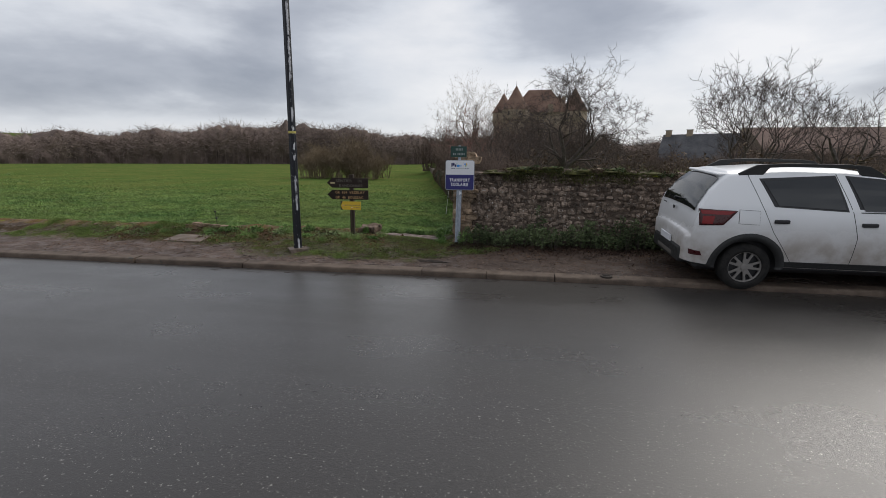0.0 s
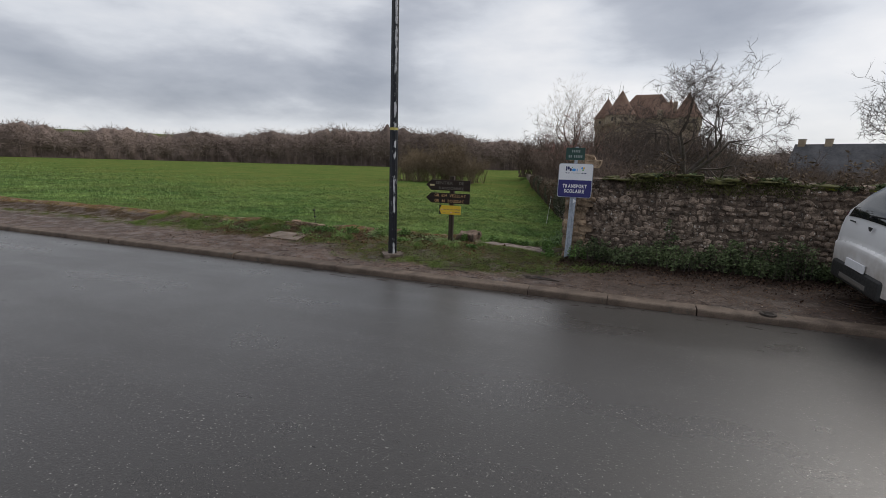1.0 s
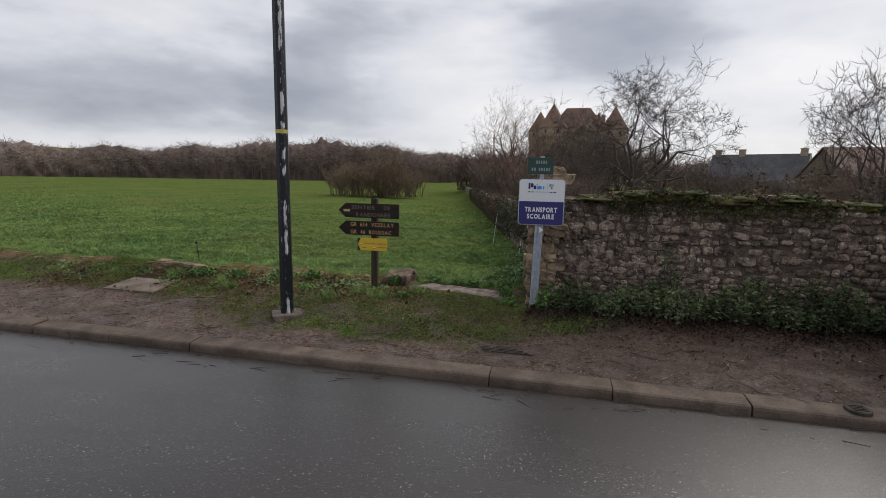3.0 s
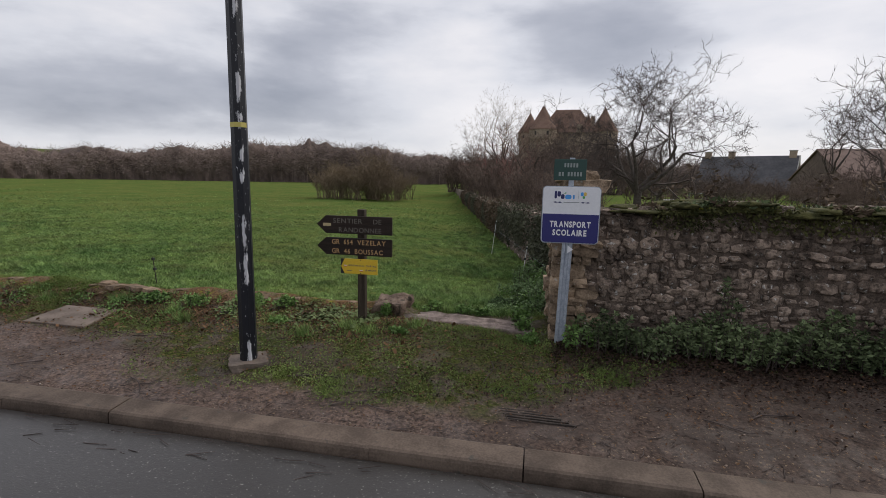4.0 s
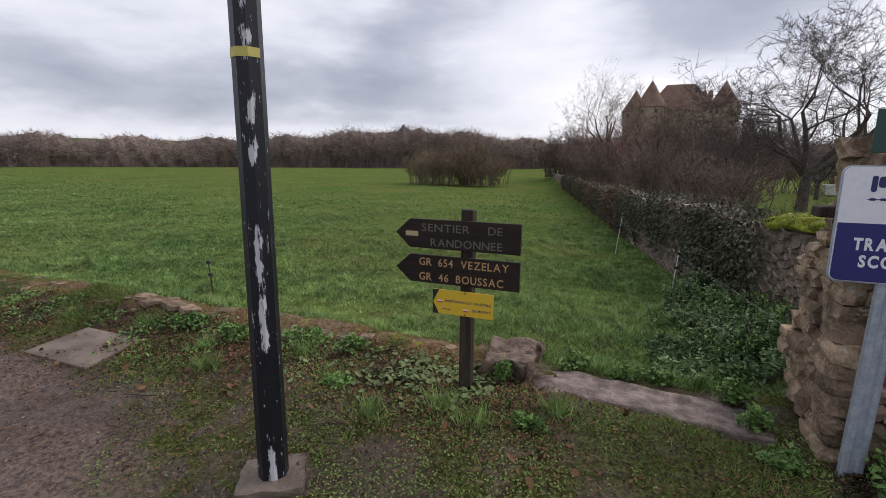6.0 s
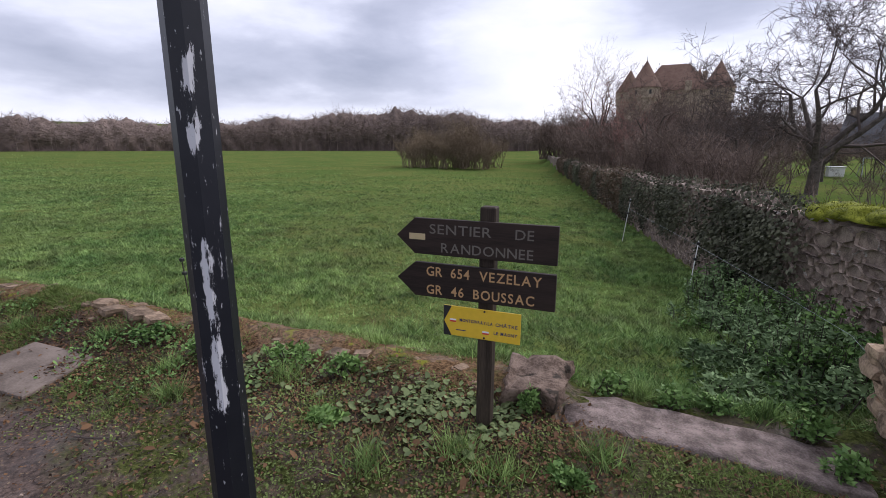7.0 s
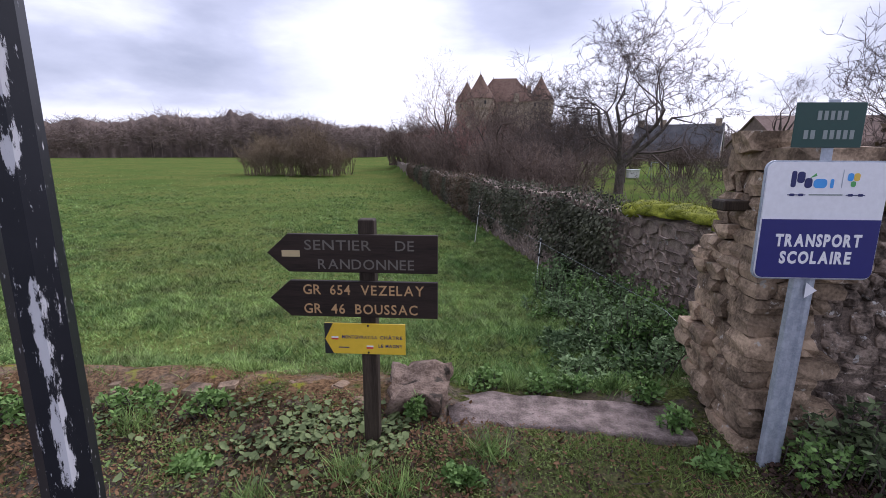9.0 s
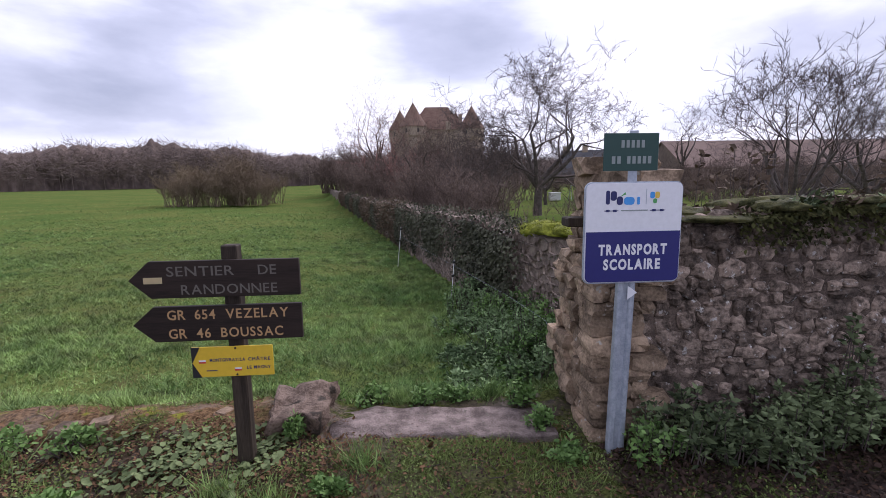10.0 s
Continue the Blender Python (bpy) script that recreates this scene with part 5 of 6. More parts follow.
k = 20000
x, y = np.repeat(rng.uniform(-11, 0.8, k), 7), np.repeat(rng.uniform(7.3, 9.7, k), 7)
n = len(x)
x, y = x + rng.normal(size=n) * 0.022, y + rng.normal(size=n) * 0.022
g = smooth(-0.15, 0.25, y - verge_edge(x) + 0.5 * (patchy(x, y, 3.0, 5) - 0.5)) * (0.07 + 0.85 * smooth(0.42, 0.75, patchy(x, y, 6.0, 6)) * smooth(0.2, 0.6, patchy(x, y, 2.0, 8)))
g = np.maximum(g, 0.55 * smooth(0.75, 0.25, np.hypot((x + 1.95) * 0.8, (y - 8.85) * 1.5)) * smooth(0.15, 0.5, patchy(x, y, 5.0, 12)))
g = g * smooth(0.12, 0.42, np.hypot(x + 3.42, y - 8.12))
g = g * (1 - 0.85 * smooth(8.75, 8.95, y) * smooth(-2.7, -3.2, x) * smooth(-6.5, -5.5, x))
ok = (rng.random(n) < g) & ~((x > -2.9) & (x < -1.35) & (y > 9.17)) & ~((x > -7.06) & (x < -6.21) & (y > 8.30) & (y < 8.91)) & (np.hypot(x + 3.88, y - 7.85) > 0.18) & ~((x > -1.35) & (y > 9.1))
x, y = x[ok], y[ok]
v, t = blades(x, y, 0.018 + 0.05 * patchy(x, y, 5, 7) * rng.random(len(x)), rng, 4, 0.0026, 0.85)
tagged(new("verge_grass", quick_mesh("verge_grass", v, t, M["blade_dry"])), "thin trodden grass and moss on the verge", "grass", kind="stuff")
# longer tufts
spots = [(-3.7, 8.5), (-3.05, 8.62), (-2.4, 9.75), (-4.6, 9.0), (-5.6, 8.9), (-3.3, 8.7), (-2.9, 9.8), (-4.3, 9.75), (-6.5, 9.1), (-7.5, 9.0), (-5.2, 8.6), (-2.6, 8.9), (-1.75, 9.75), (-3.6, 9.85)]
for i, (cx, cy) in enumerate(spots):
    k = 90
    v, t = blades(cx + rng.normal(size=k) * 0.05, cy + rng.normal(size=k) * 0.05, np.full(k, 0.13), rng, 2, 0.003, 0.55)
    tagged(new("grass_tuft", quick_mesh("grass_tuft", v, t, M["blade"])), "tuft of longer green grass", "grass tuft", group="grass tufts")


def on_ground(x, y, lift=0.01):
    return np.stack([x, y, ground_z(x, y) + lift], 1)


# ground ivy, fallen leaves, twigs
def flat_leaves(x, y, lift, size, rng, mat, name, label, category, tilt=0.35, round_=True):
    """Leaves that lie about on the ground, six-cornered, a little cupped."""
    at = on_ground(x, y) + np.stack([0 * x, 0 * x, lift], 1)
    n = len(x)
    a = rng.uniform(0, 2 * math.pi, n)
    d = np.stack([np.cos(a), np.sin(a), rng.normal(size=n) * tilt], 1)
    s = np.stack([-np.sin(a), np.cos(a), rng.normal(size=n) * tilt], 1)
    k = (size * rng.uniform(0.5, 1.3, n))[:, None]
    up = np.array([[0, 0, 1.0]])
    w = 0.42 if round_ else 0.24
    vs = np.stack([at - d * k * 0.5, at - d * k * 0.25 + s * k * w + up * k * 0.1, at + d * k * 0.2 + s * k * w + up * k * 0.08, at + d * k * 0.5, at + d * k * 0.2 - s * k * w + up * k * 0.08, at - d * k * 0.25 - s * k * w + up * k * 0.1], 1).reshape(-1, 3)
    fan = np.array([(0, 2, 1), (0, 3, 2), (0, 4, 3), (0, 5, 4)])
    ts = (np.arange(n)[:, None, None] * 6 + fan[None]).reshape(-1, 3)
    tagged(new(name, quick_mesh(name, vs, ts, mat)), label, category, kind="stuff")


n = 2100
x, y = rng.uniform(-5.0, -3.05, n), 9.03 + rng.normal(size=n) * 0.17
ok = (rng.random(n) < 0.10 + 0.9 * smooth(0.42, 0.68, patchy(x, y, 6.0, 9))) & (y > 8.55) & (y < 9.32)
flat_leaves(x[ok], y[ok], rng.random(ok.sum()) * 0.03, 0.036, rng, M["ground_leaf"], "ground_ivy", "dull green ivy leaves creeping over dark soil", "ground cover")
n = 5200
x, y = rng.uniform(-9, -4.4, n), 9.1 + rng.normal(size=n) * 0.28
ok = (rng.random(n) < smooth(0.45, 0.7, patchy(x, y, 5.0, 10))) & (y > 8.4) & (y < 9.36)
flat_leaves(x[ok], y[ok], rng.random(ok.sum()) * 0.05, 0.028, rng, M["weed"], "weeds", "fresh green weeds along the old wall footing", "weeds", 0.6, False)
n = 11000
x, y = rng.uniform(-9, 4, n), 7.16 + 2.25 * rng.random(n) ** 0.6
ok = ~((x > -1.3) & (y > 9.0)) & (y < 9.36)
flat_leaves(x[ok], y[ok], rng.random(ok.sum()) * 0.01, 0.022, rng, M["dead_leaf"], "fallen_leaves", "brown fallen leaves scattered over verge and path", "fallen leaves", 0.35, False)
n = 9000
x, y = rng.uniform(-8.5, -2.5, n), 8.85 + rng.normal(size=n) * 0.32
ok = (y > 8.3) & (y < 9.45)
flat_leaves(x[ok], y[ok], rng.random(ok.sum()) * 0.012, 0.024, rng, M["dead_leaf"], "leaf_litter", "crumbled brown leaf litter on dark soil", "leaf litter", 0.5, False)
n = 85000
x, y = rng.uniform(-10, 0.6, n), rng.uniform(7.4, 9.4, n)
g = smooth(-0.2, 0.25, y - verge_edge(x) + 0.5 * (patchy(x, y, 3.0, 5) - 0.5)) * (0.06 + 0.94 * smooth(0.36, 0.62, patchy(x, y, 4.0, 16)))
ok = (rng.random(n) < g) & ~((x > -2.9) & (x < -1.35) & (y > 9.17)) & ~((x > -7.06) & (x < -6.21) & (y > 8.30) & (y < 8.91)) & (np.hypot(x + 3.88, y - 7.85) > 0.2)
flat_leaves(x[ok], y[ok], rng.random(ok.sum()) * 0.012, 0.0115, rng, M["verge_leaf"], "verge_clover", "small olive clover leaves on the trodden verge", "ground cover", 0.5)
n = 15000
x, y = rng.uniform(-8.5, 0.4, n), rng.uniform(7.6, 9.35, n)
ok = (y > verge_edge(x) - 0.25 * rng.random(n)) & ~((x > -2.9) & (x < -1.35) & (y > 9.17)) & ~((x > -7.06) & (x < -6.21) & (y > 8.30) & (y < 8.91)) & (np.hypot(x + 3.88, y - 7.85) > 0.2)
flat_leaves(x[ok], y[ok], rng.random(ok.sum()) * 0.008, 0.016, rng, M["dark_litter"], "soil_litter", "dark crumbs of soil and rotted leaves on the verge", "leaf litter", 0.6, False)
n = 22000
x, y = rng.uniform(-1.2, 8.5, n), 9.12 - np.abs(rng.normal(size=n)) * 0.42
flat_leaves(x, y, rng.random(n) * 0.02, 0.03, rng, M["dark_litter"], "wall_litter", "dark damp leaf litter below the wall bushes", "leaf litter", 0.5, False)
n = 110
x, y = rng.uniform(-7, -2.2, n), 8.2 + 1.15 * rng.random(n)
flat_leaves(x, y, rng.random(n) * 0.015, 0.05, rng, M["dead_leaf"], "large_fallen_leaves", "curled reddish-brown leaves lying on the verge", "fallen leaves", 0.6, False)
segs = []
for i in range(26):      # longer sticks blown on the path
    cx, cy = rng.uniform(-6, 4.5), 7.2 + 1.0 * rng.random()
    a, p = rng.normal() * 0.5, np.array([cx, cy, float(ground_z(cx, cy)) + 0.01])
    for _ in range(4):
        a += rng.normal() * 0.25
        e = p + np.array([math.cos(a), math.sin(a), 0]) * rng.uniform(0.05, 0.13)
        e[2] = float(ground_z(e[0], e[1])) + 0.012
        segs.append((p, e, 0.0055, 0.0045))
        if rng.random() < 0.5:
            q = e + np.array([math.cos(a + 0.7), math.sin(a + 0.7), 0.1]) * 0.09
            segs.append((e, q, 0.0035, 0.002))
        p = e
for i in range(700):
    cx, cy = rng.uniform(-9, 5), 7.16 + 1.9 * rng.random() ** 1.5
    a, l = rng.uniform(0, 6.28), rng.uniform(0.03, 0.22) * rng.random() + 0.03
    p = np.array([cx, cy, float(ground_z(cx, cy)) + 0.006])
    m = p + np.array([math.cos(a), math.sin(a), 0.05]) * l * 0.5
    segs += [(p, m, 0.003, 0.0028), (m, m + np.array([math.cos(a + 0.4), math.sin(a + 0.4), -0.03]) * l * 0.5, 0.0028, 0.0015)]
for i in range(120):
    cx, cy = rng.uniform(-7, 5), 6.86 - 0.3 * rng.random() ** 2
    a, l = rng.normal() * 0.4, rng.uniform(0.03, 0.2)
    p = np.array([cx, cy, -0.085])
    segs.append((p, p + np.array([math.cos(a) * l, math.sin(a) * l, 0.002]), 0.003, 0.002))
v, t = tubes(segs, 4)
tagged(new("fallen_twigs", quick_mesh("fallen_twigs", v, t, M["twig"])), "small dark twigs littering footpath and gutter", "twigs", kind="stuff")

# grit, pebbles and crumbs on the soil and the road
at = []
for i in range(1500):
    cx, cy = rng.uniform(-9, 5), 7.15 + 1.5 * rng.random() ** 1.4
    at.append((cx, cy, float(ground_z(cx, cy)), rng.uniform(0.004, 0.012)))
vs, ts = [], []
oct_v = np.array([(1, 0, 0), (-1, 0, 0), (0, 1, 0), (0, -1, 0), (0, 0, 0.7), (0, 0, -0.7)])
oct_t = np.array([(0, 2, 4), (2, 1, 4), (1, 3, 4), (3, 0, 4), (2, 0, 5), (1, 2, 5), (3, 1, 5), (0, 3, 5)])
for i, (cx, cy, cz, s) in enumerate(at):
    vs.append(oct_v * s * rng.uniform(0.6, 1.4, (6, 1)) + (cx, cy, cz))
    ts.append(oct_t + 6 * i)
tagged(new("gravel", quick_mesh("gravel", np.concatenate(vs), np.concatenate(ts), M["stone_joined"])), "small pebbles and grit on the muddy footpath", "gravel", kind="stuff")


# ---- leafy plants ----
def leafy_plant(name, label, category, at, wide, deep, high, count, rng, mat="bush", leaf=(0.075, 0.018), group="", stems=26, parts=("stalk", "foliage")):
    """Stems that rise and lean out, each with whorls of leaves near its top."""
    plant = thing(name, label, category, at, group=group)
    segs, pts, face = [], [], []
    for i in range(stems):
        a, r = rng.uniform(0, 6.28), math.sqrt(rng.random())
        b = np.array([math.cos(a) * r * wide * 0.8, math.sin(a) * r * deep * 0.8, 0.0])
        hgt = high * rng.uniform(0.45, 1.0) * (1 - 0.35 * r * r)
        e = b + np.array([rng.normal() * wide * 0.18, rng.normal() * deep * 0.18 - 0.04, hgt])
        segs.append((b - (0, 0, 0.05), e, 0.006, 0.003))
        for k in range(count // stems):
            f = 1 - 0.85 * rng.random() ** 2.2
            pts.append(b + (e - b) * f + rng.normal(size=3) * 0.012)
            c = rng.uniform(0, 6.28)
            face.append((math.cos(c), math.sin(c), 0.55 * f))
    v, t = tubes(segs, 3)
    tagged(mesh_part(parts[0], quick_mesh(parts[0], v, t, M["twig"]), plant), kind="stuff")
    v, t = leaf_cloud(np.array(pts), leaf[0], leaf[1], rng, np.array(face), 0.35, 0.35)
    tagged(mesh_part(parts[1], quick_mesh(parts[1], v, t, M[mat]), plant), kind="stuff")
    return plant


rng = np.random.default_rng(131)
for i in range(24):
    x = -0.75 + 0.36 * i + rng.uniform(-0.1, 0.1)
    front = 0.24 + 0.2 * math.sin(i * 1.9)
    leafy_plant("bush", "low dark green leafy bush growing against the stone wall", "bush", (x, WALL_Y - 0.16 - abs(front) * 0.6, 0.05), 0.32, 0.26, 0.20 + 0.48 * rng.random() ** 1.5, 1100, rng, "bush", (0.046, 0.0115), "wall bushes", 44)
for x, y, w, h in ((0.45, 9.16, 0.2, 0.78), (1.9, 9.1, 0.22, 0.75), (3.4, 9.1, 0.25, 0.7)):
    leafy_plant("bush", "taller leafy shoots against the stone wall", "bush", (x, y, 0.05), w, 0.1, h, 420, rng, "bush", (0.048, 0.012), "wall bushes", 16)
# nettles and brambles in the angle of the walls
for i in range(54):
    y = 10.0 + 3.8 * rng.random() ** 1.1
    x = float(long_x(y)) - 0.1 - rng.random() ** 1.2 * (1.65 - 0.31 * (y - 9.9))
    leafy_plant("nettles", "dark green nettles and brambles under the wall", "weeds", (x, y, float(ground_z(x, y))), 0.34, 0.34, rng.uniform(0.30, 0.58) * (0.25 + 0.85 * float(smooth(1.5, 0.2, float(long_x(y)) - x))), 400, rng, "nettle" if i % 4 else "weed", (0.048, 0.012), "nettle patch", 22)
for x, y, w, h in ((-2.25, 9.72, 0.17, 0.12), (-1.98, 9.78, 0.12, 0.10), (-1.50, 9.36, 0.10, 0.22), (-1.42, 9.02, 0.12, 0.10), (-1.55, 9.66, 0.12, 0.16), (-2.75, 8.75, 0.09, 0.05), (-3.03, 9.22, 0.045, 0.15), (-2.6, 9.75, 0.15, 0.14),
                   (-5.35, 9.15, 0.22, 0.18), (-4.75, 9.2, 0.22, 0.16), (-4.25, 9.2, 0.15, 0.16), (-6.1, 9.2, 0.2, 0.12), (-0.95, 8.95, 0.2, 0.25), (-4.1, 8.75, 0.10, 0.05)):
    leafy_plant("weed", "bright green leafy weed on the verge", "weed", (x, y, float(ground_z(x, y))), w, w * 0.8, h, 380, rng, "weed", (0.036, 0.011), "verge weeds", 20)

# ---- ivy on the long wall ----
rng = np.random.default_rng(141)
n = 70000
y = 12.0 + 34 * rng.random(n) ** 1.7
cover = (0.25 + 0.75 * smooth(0.25, 0.6, patchy(y * 1.0, y * 0.4, 1.6, 21))) * smooth(12.3, 13.2, y) * (1 - np.exp(-((y - 15.3) / 0.75) ** 2))
hgt = rng.random(n)
zt = np.array([float(long_top(v)) for v in y])
z = -0.35 + (zt + 0.42) * hgt
hem = 0.62 * smooth(22, 16, y) * patchy(y, y * 0.3, 3.2, 24) * patchy(y, y * 0.2, 0.9, 25) ** 0.5
ok = rng.random(n) < (cover * (0.45 + 0.55 * hgt) + 0.08 * smooth(13, 15, y)) * smooth(hem - 0.12, hem + 0.10, hgt)
y, z, zt, hgt = y[ok], z[ok], zt[ok], hgt[ok]
bulge = 0.05 + (0.10 + 0.16 * patchy(y, z * 3, 2.2, 22)) * np.sin(np.clip(hgt, 0, 1) * 2.6)
over = np.where(z > zt - 0.05, rng.random(len(y)) * 0.55, 0)
z = z + np.where(over > 0.03, 0.10 * rng.random(len(y)), 0)
at = np.stack([long_x(y) - bulge * rng.random(len(y)) ** 0.4 + over, y, z], 1)
dead = (patchy(y, y * 0.3, 0.9, 23) > 0.42) & (y > 15.5) & (rng.random(len(y)) < 0.8)
dry, at = at[dead], at[~dead]
v, t = leaf_cloud(at, 0.052, 0.019, rng, np.tile((-0.7, -0.3, -0.75), (len(at), 1)), 0.4, 0.6)
ivy = thing("ivy", "dark green ivy hanging over the long stone wall", "ivy", (0, 0, 0))
tagged(mesh_part("foliage", quick_mesh("foliage", v, t, M["ivy"]), ivy), kind="stuff")
v, t = leaf_cloud(dry, 0.06, 0.022, rng, np.tile((-0.8, -0.3, -0.4), (len(dry), 1)), 0.5, 0.6)
tagged(mesh_part("dry_foliage", quick_mesh("dry_foliage", v, t, M["dry_brown"]), ivy, "withered brown ivy"), kind="stuff")
segs = []
for i in range(1100):
    yy = 12.6 + 34 * rng.random() ** 1.5
    zz = float(long_top(yy))
    p = np.array([float(long_x(yy)) - 0.05 + rng.random() * 0.4, yy, zz])
    e = p + np.array([-0.18 * rng.random(), rng.normal() * 0.25, rng.uniform(-0.9, 0.35)])
    segs.append((p, e, 0.006, 0.002))
v, t = tubes(segs, 3)
tagged(mesh_part("stalk", quick_mesh("stalk", v, t, M["brush"]), ivy), kind="stuff")

# dry shrubs that look over the roadside wall
rng = np.random.default_rng(151)
for x, y, h in ((0.55, 10.15, 1.65), (1.75, 10.2, 1.6), (-0.1, 10.1, 1.5), (2.5, 10.4, 1.55), (3.2, 10.3, 1.7), (3.9, 10.4, 1.6), (4.6, 10.3, 1.75), (5.5, 10.4, 1.65), (6.4, 10.3, 1.6), (7.3, 10.4, 1.7), (8.2, 10.4, 1.65)):
    pl = leafy_plant("shrub", "dry shrub with brown seed heads behind the wall", "shrub", (x, y, 0.34), 0.45, 0.3, h + 0.12, 640, rng, "dry_brown", (0.065, 0.016), "dry shrubs", 26)
for i in range(34):
    x = -0.3 + 0.27 * i + rng.uniform(-0.2, 0.2)
    leafy_plant("wall_fern", "small green plant rooted in the wall's mossy top", "plant", (x, WALL_Y + rng.uniform(0.0, 0.2), wall_top(x) - 0.05), 0.2, 0.09, 0.09, 190, rng, "bush" if i % 3 else "dry_brown", (0.06, 0.012), "wall top plants", 12)

n = 15000
x = rng.uniform(-0.65, 9.0, n)
drop = rng.random(n) ** 1.5
keepit = rng.random(n) < smooth(0.35, 0.7, patchy(x, drop * 0.8, 2.6, 31)) * (1 - 0.6 * drop)
x, drop = x[keepit], drop[keepit]
zt = np.array([wall_top(v) for v in x])
at = np.stack([x, WALL_Y - 0.035 - 0.05 * rng.random(len(x)) + 0.3 * (drop < 0.12) * rng.random(len(x)), zt + 0.03 - 0.26 * drop], 1)
v, t = leaf_cloud(at, 0.034, 0.010, rng, np.tile((0, -0.6, -0.5), (len(at), 1)), 0.6, 0.7)
tagged(new("wall_moss_fringe", quick_mesh("wall_moss_fringe", v, t, M["moss_leaf"])), "dark olive moss and small ferns hanging from wall top", "moss", kind="stuff")

# ---- fence stakes ----
def stake(at, lean, high, label, mat="white_bits"):
    s = thing("fence_stake", label, "stake", at, group="fence stakes")
    v, t = tubes([((0, 0, -0.1), (lean[0], lean[1], high), 0.0075, 0.0065)], 8)
    mesh_part("rod", quick_mesh("rod", v, t, M[mat]), s)
    for k in (0.62, 0.94):
        part("insulator", boxed((lean[0] * k - 0.022, lean[1] * k - 0.022, high * k - 0.02), (lean[0] * k + 0.022, lean[1] * k + 0.022, high * k + 0.02), 0.006), M["black"], s)
    return s


stake((-1.66, 14.1, -0.36), (0.09, 0.25, 0), 0.68, "thin white electric fence stake leaning beside the wall")
stake((-2.62, 17.6, -0.28), (0.1, 0.0, 0), 0.85, "thin white electric fence stake beside the ivy wall")
stake((-7.25, 10.5, -0.10), (-0.06, 0.0, 0), 0.50, "thin dark fence stake with black insulators in meadow", "dark_iron")
pts = [(-1.66, 13.2, 0.42), (-1.2, 11.8, 0.33), (-1.15, 10.4, 0.45), (-1.25, 9.78, 0.5)]
wire = thing("fence_wire", "thin pale electric fence wire between stakes", "wire")
v, t = tubes([(np.array(a), np.array(b), 0.0011, 0.0011) for a, b in zip([(-2.55, 17.6, 0.35)] + pts, pts)], 4)
mesh_part("strand", quick_mesh("strand", v, t, M["galv"]), wire)

# loose stones on the old footing
rng = np.random.default_rng(161)
shapes_f = block_shapes(8, 9, M["footing"], "stone")
for i in range(40):
    x = -9.5 + 6.2 * rng.random() ** 1.5
    y = 9.42 + rng.normal() * 0.09
    o = new("footing_stone", shapes_f[rng.integers(len(shapes_f))])
    s = rng.uniform(0.04, 0.14)
    o.matrix_basis = pose(x, y, float(ground_z(x, y)) - 0.008, rng.uniform(-8, 8), rng.uniform(-8, 8), rng.uniform(0, 180)) @ Matrix.Diagonal((s, s * 0.7, s * 0.35, 1))
    tagged(o, "flat rusty-brown stone lying on the old footing", "stone", "footing stones")

for x, s in ((-6.84, 0.24), (-6.58, 0.28), (-6.36, 0.22), (-7.02, 0.18), (-4.97, 0.10), (-4.46, 0.17), (-4.27, 0.12)):
    y = 9.38 + rng.uniform(-0.02, 0.05)
    o = new("footing_stone", shapes_f[rng.integers(len(shapes_f))])
    o.matrix_basis = pose(x, y, float(ground_z(x, y)) + 0.012, rng.uniform(-6, 6), rng.uniform(-6, 6), rng.uniform(-25, 25)) @ Matrix.Diagonal((s, s * 0.75, s * 0.28, 1))
    tagged(o, "pale tan stone of the ruined wall footing", "stone", "footing stones")

# ---- things on the orchard lawn ----
swing = thing("swing_frame", "small pale metal swing frame on the lawn", "swing", (7.6, 33.6, 0.36))
swing.scale = (0.62, 0.62, 0.62)
for x in (-0.8, 0.8):
    for y in (-0.45, 0.45):
        v, t = tubes([((x, y, 0), (x * 0.9, 0, 1.35), 0.025, 0.025)], 6)
        mesh_part("leg", quick_mesh("leg", v, t, M["galv"]), swing)
v, t = tubes([((-0.72, 0, 1.35), (0.72, 0, 1.35), 0.028, 0.028)], 6)
mesh_part("top_bar", quick_mesh("top_bar", v, t, M["galv"]), swing)
for x in (-0.2, 0.2):
    v, t = tubes([((x, 0, 1.35), (x, 0, 0.4), 0.008, 0.008)], 4)
    mesh_part("rope", quick_mesh("rope", v, t, M["dark_iron"]), swing)
part("seat", boxed((-0.24, -0.09, 0.37), (0.24, 0.09, 0.41), 0.01), M["dark_iron"], swing)
crate = thing("garden_crate", "small white box on the orchard lawn", "box", (6.0, 33.0, 0.36))
part("box", boxed((-0.3, -0.2, 0), (0.3, 0.2, 0.42), 0.03), M["white_bits"], crate)
part("lid", boxed((-0.33, -0.23, 0.42), (0.33, 0.23, 0.47), 0.015), M["white_bits"], crate)
# fallen brick wedged in the wall end
ledge = tagged(part("timber_stub", boxed((-1.29, 9.46, 1.365), (-0.95, 9.60, 1.425), 0.008), M["post_wood"]), "dark timber stub beside the pillar", "timber")
# damp iron cover in the kerb
cap = thing("kerb_outlet", "round dark iron water outlet set in the kerb", "drain", (1.36, 7.03, -0.014))
part("rim", lathe([(0.085, -0.02), (0.085, 0.008), (0.075, 0.014), (0.06, 0.012)], 20), M["dark_iron"], cap)
for k in range(4):
    part("bar", boxed((-0.05, -0.045 + 0.027 * k, 0.01), (0.05, -0.035 + 0.027 * k, 0.018), 0.002), M["dark_iron"], cap)


